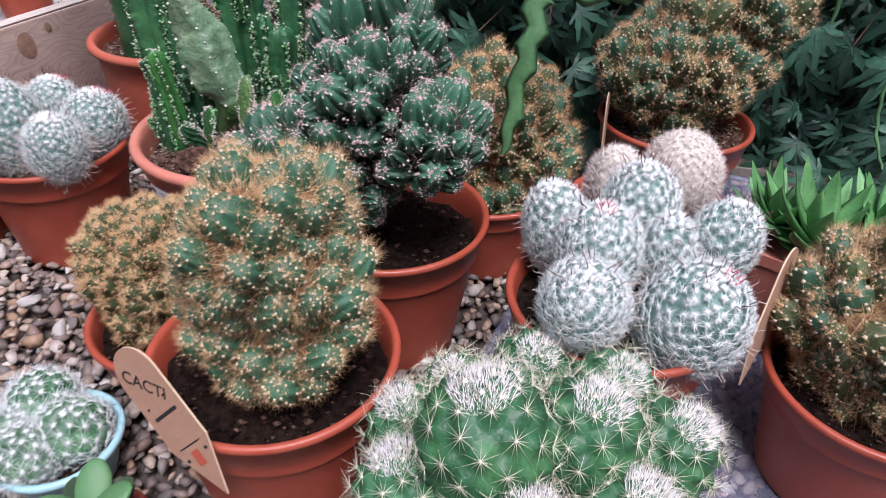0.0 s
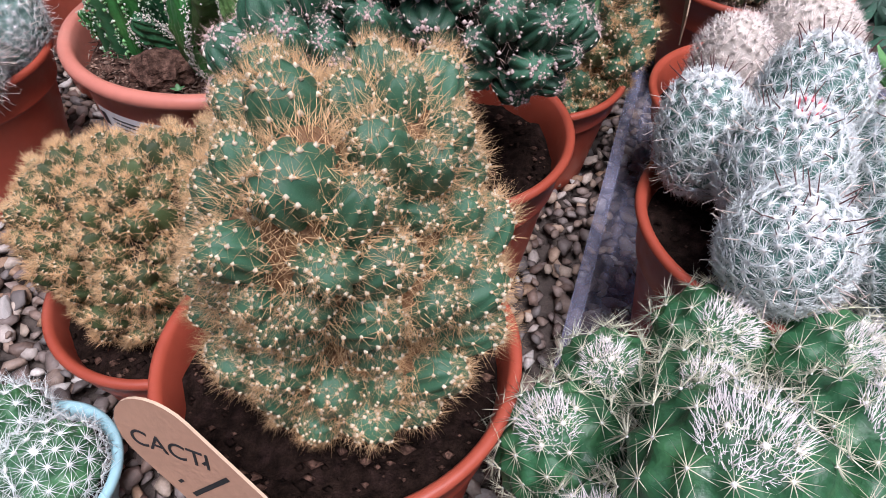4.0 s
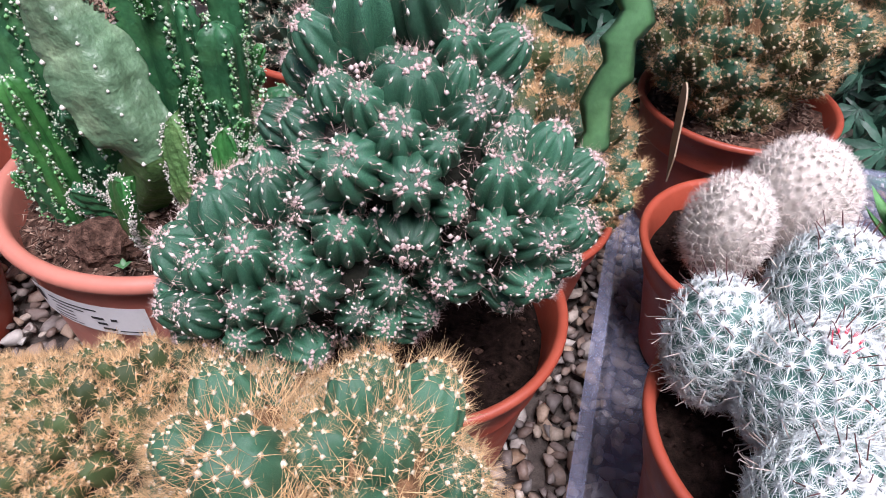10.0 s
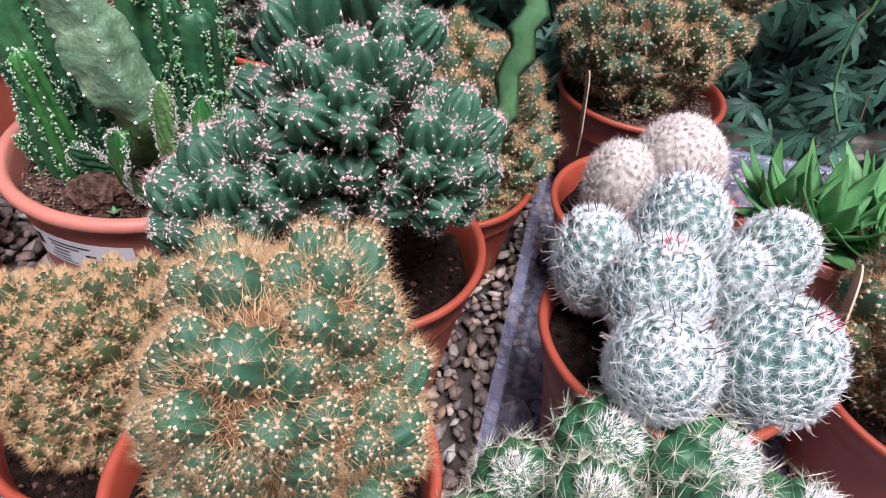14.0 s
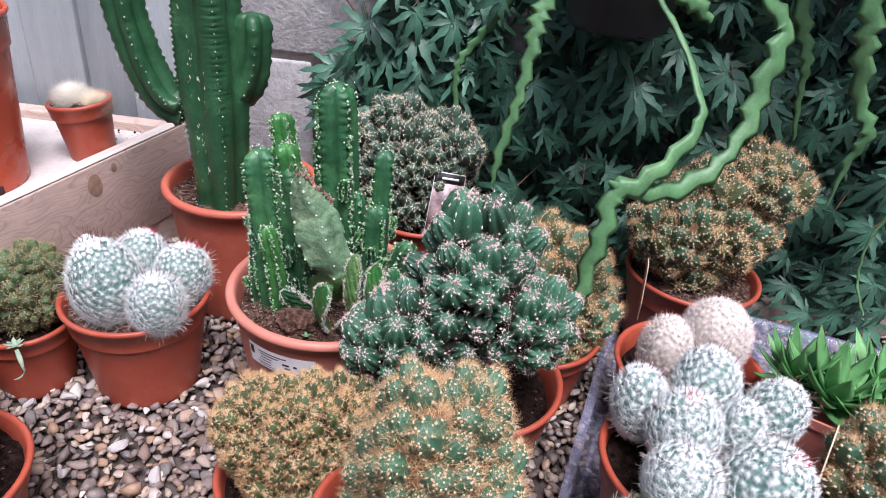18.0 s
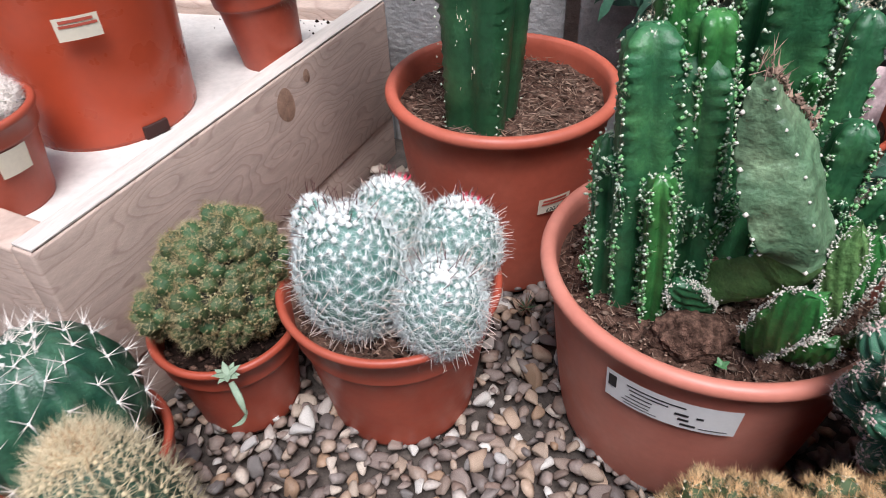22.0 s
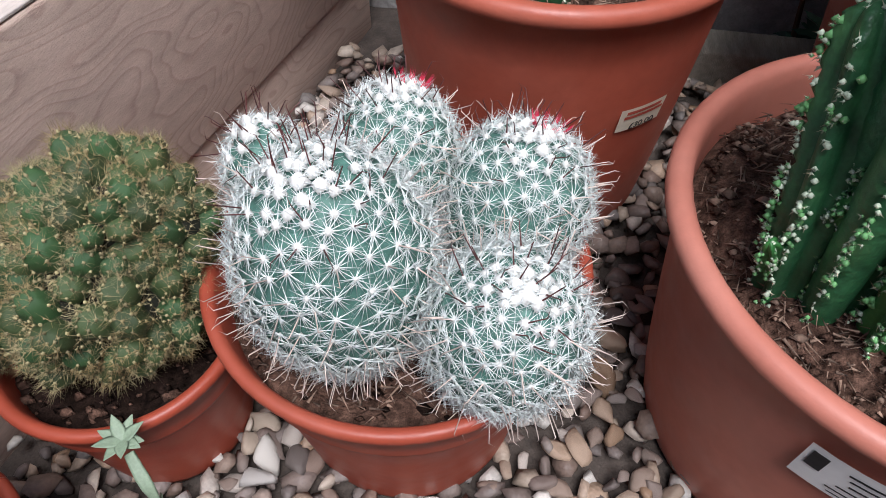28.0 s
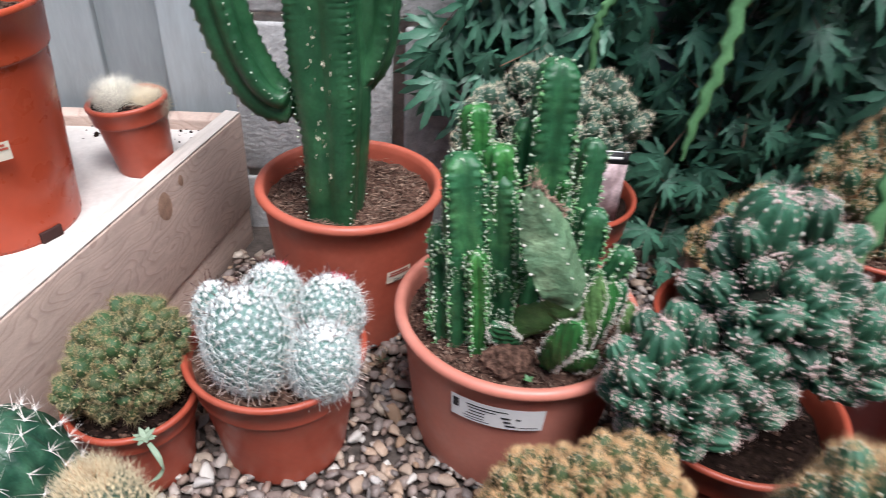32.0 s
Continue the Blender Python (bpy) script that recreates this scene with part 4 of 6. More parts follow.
# small bushy olive cactus by the timber
ob, zs = potted("bushy_cactus", (-0.449, -0.138), 0.056, 0.095, "small bushy olive cactus with fine brown spines in a pot", seed=5, soil_drop=0.013, group="potted cacti")
olive = [lobe(50 + i, 6, GREEN_OLIVE if i % 3 else GREEN_MOSS, OLIVE_FELT, OLIVE_FELT if i % 2 else SPINE_BRONZE, 0.3, 3, 0.100, 6, 0.80, 0.012, 3, 7, apex=8, apex_reach=0.6) for i in range(6)]
bush = [((0.002, 0.003, zs + 0.046), (0.036, 0.036, 0.036)), ((-0.008, -0.003, zs + 0.026), (0.040, 0.040, 0.030)), ((0.018, -0.006, zs + 0.034), (0.029, 0.031, 0.032)), ((-0.018, 0.010, zs + 0.050), (0.026, 0.026, 0.026)), ((0.012, 0.012, zs + 0.068), (0.018, 0.018, 0.016)), ((-0.030, -0.012, zs + 0.030), (0.022, 0.024, 0.022)), ((0.030, 0.010, zs + 0.050), (0.016, 0.018, 0.018))]
bush = [((cx * 0.92 + 0.001, cy * 0.92 + 0.007, zs + (cz - zs) * 0.95 + 0.004), (rx * 0.90, ry * 0.90, rz * 0.92)) for (cx, cy, cz), (rx, ry, rz) in bush]
bush = lumpy(bush, 24, 0.010, 0.016, 55, zs + 0.012)
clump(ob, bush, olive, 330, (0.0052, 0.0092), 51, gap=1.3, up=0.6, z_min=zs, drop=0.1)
fuzz(ob, bush, 9000, OLIVE_FELT, 0.0075, 0.00014, 52, zs, swell=1.06, dots=1500, dot_mat=OLIVE_FELT, dot_r=0.0008)
g = Geo()
rng = np.random.RandomState(9)
for k in range(9):
    a = k * 0.75
    ribbon_leaf(g, (0, 0, 0), (0.010 * math.cos(a), 0.010 * math.sin(a), 0.003 + 0.002 * (k % 2)), 0.0030, 0.001)
ribbon_leaf(g, (0.004, -0.004, -0.001), (0.016, -0.016, -0.022), 0.0028, 0.001, curl=0.25)
ribbon_leaf(g, (0.016, -0.014, -0.018), (0.004, -0.020, -0.030), 0.0035, 0.001, curl=-0.2)
put("seedling", g.mesh("seedling", [SEEDLING]), ob, Matrix.Translation((0.029, -0.055, zs + 0.016)), label="pale green succulent seedling hanging over the rim")

# fence-post cactus in the wide bowl
ob, zs = potted("fence_post_cactus", (-0.104, -0.087), 0.1150, 0.158, "ribbed green column cactus with one withered stem in a pale bowl", base=0.77, style="bowl", soil=SOIL_BROWN, soil_drop=0.022,
                mat=TERRACOTTA_PALE, seed=7, group="potted cacti", crumb_mat=BARK, rough=0.006, crumbs=1500, lift=0.020)
ox, oy = -0.104, -0.087
COLUMNS = [((-0.094, -0.078), (-0.099, -0.084, 0.388), 0.0240, 22, GREEN_BRIGHT, 0.0019), ((-0.158, -0.118), (-0.170, -0.110, 0.322), 0.0175, 17, GREEN_BRIGHT, 0.0015),
           ((-0.128, -0.116), (-0.143, -0.114, 0.310), 0.0175, 16, GREEN_BRIGHT, 0.0015), ((-0.112, -0.072), (-0.114, -0.066, 0.332), 0.0135, 15, GREEN_BRIGHT, 0.0015),
           ((-0.150, -0.080), (-0.158, -0.078, 0.306), 0.0140, 14, GREEN_BRIGHT, 0.0015), ((-0.176, -0.116), (-0.182, -0.090, 0.246), 0.0105, 11, GREEN_BRIGHT, 0.0016),
           ((-0.058, -0.066), (-0.053, -0.057, 0.312), 0.0135, 13, GREEN_BRIGHT, 0.0014), ((-0.056, -0.098), (-0.052, -0.095, 0.266), 0.0135, 11, GREEN_BRIGHT, 0.0014),
           ((-0.080, -0.090), (-0.080, -0.076, 0.270), 0.0120, 11, GREEN_BRIGHT, 0.0015), ((-0.036, -0.090), (-0.018, -0.096, 0.226), 0.0110, 9, GREEN_BRIGHT, 0.0016),
           ((-0.146, -0.136), (-0.156, -0.140, 0.252), 0.0090, 11, FRESH, 0.0015), ((-0.152, -0.080), (-0.158, -0.078, 0.348), 0.0125, 17, FRESH, 0.0015), ((-0.137, -0.114), (-0.143, -0.114, 0.331), 0.0125, 16, FRESH, 0.0015)]
for i, ((x, y), top, r, ar, mt, ar_r) in enumerate(COLUMNS):
    foot = Vector((x, y, 0.262 if i > 10 else 0.138))
    up_to = Vector(top) - foot
    lean = Vector((up_to.x, up_to.y, 0))
    pth = [Vector((0, 0, 0)), lean * 0.2 + Vector((0, 0, up_to.z * 0.34)), lean * 0.55 + Vector((0, 0, up_to.z * 0.68)), up_to]
    put_column("column", column(up_to.z, r * ((0.95, 1.20, 1.16)[i] if i < 3 else 1.10), 4 if r > 0.0125 else 5, 60 + i, phase=0.70 + 0.2 * math.sin(i * 2.3), areoles=max(6, int(ar * 0.55)) if i > 10 else int(ar * 1.35), areole_r=ar_r, tufts=3, depth=0.40, spine=0.003, flesh=mt, path=pth, taper=0.92, wave=0.09), ob, Matrix.Translation((foot.x - ox, foot.y - oy, foot.z)))
mulch(ob, zs, 0.098, 2200, 15, length=0.009, width=0.0005, lift=0.020)
# side shoots and buds along the rib edges
rng = np.random.RandomState(4)
for k in range(46):
    (x, y), top, r = COLUMNS[(0, 1, 2, 6, 7, 9, 5, 2, 6, 7)[k % 10]][:3]
    q = rng.uniform(0.05, 0.55)
    a = rng.uniform(-2.9, 0.2)
    p = Vector((x + (top[0] - x) * q * 0.7 + r * math.cos(a) - ox, y + (top[1] - y) * q * 0.7 + r * math.sin(a) - oy, 0.140 + (top[2] - 0.138) * q))
    put_column("side_shoot", column(rng.uniform(0.010, 0.024), rng.uniform(0.0034, 0.0058), 5, 90 + k, (0.006 * math.cos(a), 0.006 * math.sin(a)), areoles=4, areole_r=0.0010, tufts=2, flesh=FRESH if k % 3 == 0 else None), ob, Matrix.Translation(p))


def along_path(pts, q):
    k = min(int(q * (len(pts) - 1)), len(pts) - 2)
    w = q * (len(pts) - 1) - k
    p0, p1, p2, p3 = (pts[max(0, min(len(pts) - 1, k + e))] for e in (-1, 0, 1, 2))
    return 0.5 * (2 * p1 + (p2 - p0) * w + (2 * p0 - 5 * p1 + 4 * p2 - p3) * w * w + (3 * p1 - p0 - 3 * p2 + p3) * w ** 3)


# the withered stem: a twisting foot that folds over into a broad three-winged blade
g = Geo()
rows, cols = 90, 36
rng = np.random.RandomState(8)
spine_pts = [Vector(p) + Vector((-0.005, 0, 0)) for p in ((-0.118, -0.116, 0.140), (-0.100, -0.132, 0.172), (-0.080, -0.150, 0.200), (-0.078, -0.160, 0.224), (-0.088, -0.157, 0.248), (-0.098, -0.150, 0.272), (-0.111, -0.147, 0.297), (-0.116, -0.145, 0.314))]
widths = [0.016, 0.018, 0.020, 0.018, 0.023, 0.0235, 0.0130, 0.003]
v, edge, right_edge = [], [], []
for i in range(rows):
    q = i / (rows - 1)
    c = along_path(spine_pts, q)
    w = float(np.interp(q, np.linspace(0, 1, 8), widths)) * (1 + 0.05 * math.sin(q * 41) + 0.03 * math.sin(q * 83))
    t = (along_path(spine_pts, min(q + 0.02, 1)) - along_path(spine_pts, max(q - 0.02, 0))).normalized()
    turn = max(0.0, 0.5 - q) / 0.5
    sd = Vector((0.85 - 0.4 * turn, 0.20 - 0.1 * turn, -0.45 - 0.43 * turn)).normalized()
    sd = (sd - t * sd.dot(t)).normalized()
    nn = sd.cross(t).normalized()
    if nn.y > 0:
        nn = -nn
    for j in range(cols):
        a = 2 * math.pi * j / cols
        x, y = math.cos(a), math.sin(a)
        thick = 0.0046 + 0.0045 * turn
        fold = w * (0.34 - 0.72 * math.sqrt((x - 0.05) ** 2 + 0.006) + 0.16 * x * x)
        off = thick * y * (1 - 0.55 * x * x) + fold * (1 - 0.6 * turn)
        cr = 0.0016 * noise.noise((q * 11, x * 2.0, 3)) + 0.0012 * noise.noise((q * 34, x * 4.0, 7)) + 0.0006 * noise.noise((q * 70, x * 9.0, 5))
        v.append(c + sd * w * x + nn * (off + cr))
    right_edge.append(c + sd * w - nn * 0.18 * w)
    if i % 6 == 0 and q > 0.1:
        edge += [(c - sd * w - nn * 0.2 * w, 1), (c + sd * 0.05 * w + nn * (0.30 * w + 0.004), 1), (c + sd * w - nn * 0.2 * w, 1)]
faces = grid_faces(rows, cols)
stalk = int(rows * 0.40) * cols
g.add(v, faces[stalk:], 0)
g.add(v, faces[:stalk], 1)
stem = put("withered_stem", g.mesh("withered_stem", [GREEN_PALE, SHOOT]), ob, Matrix.Translation((-ox, -oy, 0)), label="pale withered flattened cactus stem with a dry brown tip")
pts = np.array([p for p, _ in edge])
g = Geo()
blobs(g, pts, 0.0016 * rng.uniform(0.7, 1.2, len(pts)), 1)
for k in range(170):
    c = right_edge[int(rows * (0.74 + 0.26 * rng.rand()))] + Vector(rng.normal(0, 0.0012, 3))
    needles(g, [c], [rng.normal(0, 1, 3) + (-0.3, 0, 0.6)], 0.004, 0.0013, 2)
needles(g, np.array([spine_pts[-1]] * 26) + rng.normal(0, 0.004, (26, 3)), rng.normal(0, 0.6, (26, 3)) + (0, 0, 1), 0.011, 0.0004, 2)
cover(g.mesh("spine_cover", [CREAM_WHITE, CREAM_WHITE, BARK]), stem)


def fan(a, b, width, face, seed, mat):
    """A crested shoot: a pleated fan from a to b with a bristling felted edge. Returns (fan mesh, felt mesh)."""
    rng = np.random.RandomState(seed)
    A, B, F = np.array(a, float), np.array(b, float), np.array(face, float)
    t = unit(B - A)
    F = unit(F - t * (F @ t))
    sd = np.cross(t, F)
    ln = float(np.linalg.norm(B - A))
    g, s = Geo(), Geo()
    rows, cols = 22, 32
    v, rim = [], []
    for i in range(rows):
        q = i / (rows - 1)
        w = 0.82 * width * (0.6 + 0.5 * q ** 0.8) * math.sqrt(max(1 - max(q - 0.72, 0) ** 2 / 0.0784, 1e-4)) * (1 + 0.06 * math.sin(19 * q + seed))
        c = A + t * ln * q + F * 0.10 * ln * math.sin(3.1 * q)
        for j in range(cols):
            an = 2 * math.pi * j / cols
            x, y = math.cos(an), math.sin(an)
            pleat = 0.0011 * math.sin(x * 9 + q * 30 + seed) + 0.0016 * noise.noise((q * 9, x * 3, seed))
            v.append(c + sd * w * x + F * (0.0042 * y * (1 - 0.5 * x * x) + 0.22 * w * x * x + pleat))
        for e in (-1, 1):
            rim.append(c + sd * w * e + F * 0.22 * w)
    g.add(v, grid_faces(rows, cols), 0)
    rim = np.array(rim[6:])
    rim = np.concatenate([rim[:-2] * (1 - e) + rim[2:] * e for e in (0, 0.33, 0.66)])
    p = np.repeat(rim, 5, 0) + rng.normal(0, 0.0012, (len(rim) * 5, 3))
    blobs(s, p, 0.0006 * rng.uniform(0.5, 1.3, len(p)), 0)
    needles(s, np.repeat(p, 3, 0), rng.normal(0, 1, (len(p) * 3, 3)), 0.0015, 0.00022, 0)
    return g.mesh("crested_shoot", [mat]), s.mesh("felt", [CREAM_WHITE])


for k, (a, b, rr, face, mt) in enumerate((((-0.090, -0.158, 0.148), (-0.079, -0.193, 0.226), 0.0150, (-0.5, -0.8, 0.6), FRESH), ((-0.060, -0.152, 0.150), (-0.061, -0.159, 0.245), 0.0100, (-0.3, -1, 0.2), SHOOT),
                                          ((-0.034, -0.146, 0.148), (-0.028, -0.152, 0.212), 0.0090, (0.2, -1, 0.2), SHOOT), ((-0.112, -0.132, 0.150), (-0.138, -0.148, 0.186), 0.0125, (-0.3, -0.9, 0.4), GREEN_BRIGHT),
                                          ((-0.040, -0.118, 0.150), (-0.026, -0.122, 0.210), 0.0100, (0.1, -1, 0.1), GREEN_BRIGHT), ((-0.076, -0.158, 0.148), (-0.056, -0.178, 0.180), 0.0110, (0.2, -1, 0.5), FRESH),
                                          ((-0.048, -0.136, 0.150), (-0.042, -0.140, 0.226), 0.0100, (-0.2, -1, 0.2), FRESH))):
    put_column("crested_shoot", fan(a, b, rr, face, 130 + k, mt), ob, Matrix.Translation((-ox, -oy, 0)))
# clod of soil with a sprout
bm = bmesh.new()
bmesh.ops.create_icosphere(bm, subdivisions=4, radius=1)
for q in bm.verts:
    q.co *= 1 + 0.22 * noise.noise(q.co * 2.3) + 0.10 * noise.noise(q.co * 6) + 0.05 * noise.noise(q.co * 15)
    q.co = Vector((q.co.x * 0.023, q.co.y * 0.016, q.co.z * 0.016))
o = part("clod", bm, SOIL_BROWN, ob, "crumbly lump of brown soil")
o.location = (-0.124 - ox, -0.158 - oy, zs + 0.014)
g = Geo()
for k in range(4):
    a = k * 1.57 + 0.4
    ribbon_leaf(g, (0, 0, 0), (0.005 * math.cos(a), 0.005 * math.sin(a), 0.003), 0.0022, 0.0005)
put("sprout", g.mesh("sprout", [RICKRACK]), ob, Matrix.Translation((-0.108 - ox, -0.176 - oy, zs + 0.012)))
curved_label(ob, 0.1060, 0.119, 0.080, 0.027, -106, PAPER, "label", "white paper label with a black square and unreadable print", lean=0.10,
             bars=[(-0.44, 0.16, 0.07, 0.42, 1), (-0.10, 0.30, 0.44, 0.050, 1), (-0.15, 0.17, 0.30, 0.045, 1), (-0.20, 0.02, 0.17, 0.045, 1), (0.10, 0.03, 0.10, 0.085, 1), (0.23, 0.03, 0.05, 0.085, 1), (-0.22, -0.13, 0.20, 0.040, 1), (0.12, -0.15, 0.08, 0.085, 1),
                   (-0.24, -0.27, 0.22, 0.035, 1), (0.16, -0.33, 0.11, 0.085, 1), (0.34, -0.36, 0.20, 0.035, 1), (-0.20, -0.38, 0.26, 0.030, 1)])

# tall branching column cactus in the big pot
ob, zs = potted("column_cactus", (-0.269, 0.090), 0.103, 0.186, "tall thick green column cactus with arms in a large terracotta pot", base=0.74, style="bowl", soil=SOIL_BROWN, soil_drop=0.020,
                mat=TERRACOTTA_LIFTED, seed=11, group="potted cacti", crumb_mat=BARK, crumbs=700)
ox, oy = -0.269, 0.090
put_column("trunk", column(0.5, 0.040, 4, 140, depth=0.34, phase=0.5, areoles=44, areole_r=0.0015, tufts=1, flesh=GREEN_TRUNK, base=0.76, taper=0.97, spine=0.0055, wave=0.045,
                    path=[(-0.282, 0.050, zs - 0.005), (-0.280, 0.052, 0.27), (-0.284, 0.060, 0.36), (-0.286, 0.066, 0.46), (-0.284, 0.070, 0.72)]), ob, Matrix.Translation((-ox, -oy, 0)))
for k, pth in enumerate(([(-0.290, 0.056, 0.292), (-0.318, 0.060, 0.286), (-0.344, 0.060, 0.294), (-0.364, 0.060, 0.325), (-0.376, 0.060, 0.365), (-0.383, 0.060, 0.41), (-0.388, 0.062, 0.50), (-0.390, 0.064, 0.62)],
                         [(-0.275, 0.070, 0.300), (-0.256, 0.074, 0.312), (-0.243, 0.075, 0.342), (-0.238, 0.075, 0.375), (-0.237, 0.075, 0.408)],
                         [(-0.290, 0.085, 0.300), (-0.300, 0.105, 0.33), (-0.306, 0.115, 0.42), (-0.306, 0.12, 0.56)])):
    put_column("arm", column(0.3, 0.0245, 4, 150 + k, depth=0.44, phase=0.4, areoles=24 if k != 1 else 10, areole_r=0.0015, tufts=1, wave=0.06, flesh=GREEN_TRUNK, base=0.75, taper=0.95, path=pth, spine=0.005), ob, Matrix.Translation((-ox, -oy, 0)))
# pale corky scars and old spine clusters on the trunk
rng = np.random.RandomState(33)
n = 80
a, zc = rng.normal(-1.9, 0.5, n), rng.normal(0.30, 0.040, n)
g = Geo()
needles(g, np.stack([-0.282 - ox + 0.031 * np.cos(a), 0.054 - oy + 0.031 * np.sin(a), zc], 1), np.stack([0.3 * np.cos(a), 0.3 * np.sin(a), np.sign(rng.normal(0, 1, n))], 1), rng.uniform(0.002, 0.006, n), 0.0006)
tagged(put("scar", g.mesh("scar", [CREAM]), ob), kind="stuff")
g = Geo()
rng = np.random.RandomState(12)
for _ in range(1100):
    q, a = math.sqrt(rng.rand()) * 0.082, rng.rand() * 6.283
    p = np.array([[q * math.cos(a), q * math.sin(a), zs + 0.003 + 0.003 * rng.rand()]])
    needles(g, p, [[rng.normal(), rng.normal(), 0.15 * rng.normal()]], 0.005 + 0.015 * rng.rand(), 0.00025 + 0.0005 * rng.rand() ** 2, 0)
put("straw_mulch", g.mesh("straw_mulch", [BARK]), ob, label="dry straw and bark chips on the soil")
curved_label(ob, 0.0894, 0.110, 0.030, 0.017, -53, STICKER, "price_sticker", "cream price sticker", lean=0.13, bars=PRICE_BARS)
text_on(ob, "£30.00", 0.0062, on_wall(0.0912, 0.1055, -53, 0.13), INK)

# dark monstrose cactus behind, with a photo card
ob, zs = potted("dark_cactus", (-0.024, 0.116), 0.084, 0.165, "dark grey-green knobbly cactus with pale spines in a terracotta pot", seed=13, group="potted cacti", soil_drop=0.018)
dark = [lobe(70 + i, 6, GREEN_DARK, CREAM_WHITE, SPINE_STRAW, 0.22, 3, 0.10, 5, 0.55, 0.017, 4, 8, tall=1.25, apex=6, apex_mat=CREAM, dash=1.5) for i in range(4)]
clump(ob, lumpy([((-0.015, 0.005, zs + 0.075), (0.072, 0.055, 0.065)), ((-0.02, 0.0, zs + 0.03), (0.055, 0.05, 0.04)), ((-0.045, 0.01, zs + 0.105), (0.040, 0.042, 0.046)), ((-0.076, 0.015, zs + 0.080), (0.034, 0.036, 0.048)), ((0.030, 0.0, zs + 0.10), (0.034, 0.036, 0.036))], 18, 0.014, 0.024, 75, zs + 0.02), dark, 340, (0.0070, 0.0120), 71, gap=1.4, up=0.7, z_min=zs)
g = Geo()
box_geo(g, -0.020, 0.020, -0.0006, 0.0006, 0, 0.080, bevel=0.0003)
box_geo(g, -0.0195, 0.0195, -0.0012, -0.0006, 0.002, 0.066, 1)
box_geo(g, -0.0195, 0.0195, -0.0012, -0.0006, 0.066, 0.079, 2)
box_geo(g, -0.010, 0.012, -0.0017, -0.0012, 0.071, 0.074, 0)
put("photo_card", g.mesh("photo_card", [PAPER, PHOTO, INK]), ob, pose(0.028, -0.062, zs + 0.012, -12, 8, 12), label="small upright card with a grey plant photo")

# blue-green monstrose cactus
ob, zs = potted("monstrose_cactus", (0.066, -0.187), 0.0896, 0.141, "blue-green knobbly ribbed cactus spilling over a terracotta pot", seed=17, soil_drop=0.026, base=0.70, group="potted cacti")
blue = [lobe(30 + i, 8 + i % 3, GREEN_BLUE, CREAM_WHITE, SPINE_TAN, 0.30, 3, 0.078, 3, 0.34, 0.0070, 6, 13, tall=1.12, stand=0.7, apex=30, apex_mat=SPINE_PINK, dash=1.5, apex_reach=0.42, reach=1.25 if i % 2 else 1.6) for i in range(6)]
forms = [((-0.040, -0.022, zs + 0.082), (0.062, 0.046, 0.044)), ((0.045, -0.025, zs + 0.115), (0.038, 0.041, 0.036)), ((-0.072, -0.035, zs + 0.073), (0.041, 0.044, 0.044)), ((0.0, -0.015, zs + 0.146), (0.044, 0.041, 0.037)),
         ((-0.022, 0.004, zs + 0.165), (0.022, 0.024, 0.032)), ((0.020, 0.010, zs + 0.170), (0.026, 0.026, 0.030)), ((-0.034, -0.005, zs + 0.035), (0.040, 0.034, 0.045))]
forms = [((cx - 0.005, cy, cz), rr) for (cx, cy, cz), rr in forms]
big = [(-0.088, -0.028, 0.119, 0.0185), (-0.111, -0.042, 0.098, 0.0180), (-0.068, -0.062, 0.116, 0.0155), (-0.047, -0.068, 0.116, 0.0110), (-0.038, -0.074, 0.108, 0.0132), (-0.023, -0.053, 0.160, 0.0170), (0.004, -0.062, 0.157, 0.0150),
       (0.004, -0.060, 0.123, 0.0157), (-0.042, -0.048, 0.133, 0.0142), (-0.066, 0.004, 0.144, 0.0130), (-0.026, -0.060, 0.127, 0.0130), (0.002, -0.031, 0.187, 0.0172), (0.042, -0.048, 0.153, 0.0142), (0.060, -0.048, 0.146, 0.0130),
       (0.040, -0.066, 0.136, 0.0122), (0.061, -0.063, 0.129, 0.0124), (0.028, -0.039, 0.175, 0.0110), (-0.022, 0.000, 0.212, 0.0215), (0.004, -0.002, 0.214, 0.0185), (0.022, -0.008, 0.194, 0.0140), (-0.069, -0.078, 0.098, 0.0110), (-0.002, -0.048, 0.172, 0.0145), (0.016, -0.052, 0.168, 0.0105), (-0.016, -0.044, 0.182, 0.0105)]
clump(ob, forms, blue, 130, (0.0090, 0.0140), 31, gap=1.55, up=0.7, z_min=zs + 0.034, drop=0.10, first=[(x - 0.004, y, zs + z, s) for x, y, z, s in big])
fuzz(ob, forms, 4200, SPINE_TAN, 0.008, 0.00018, 32, zs + 0.03, swell=1.02, dots=1300, dot_mat=SPINE_PINK, dot_r=0.0013)

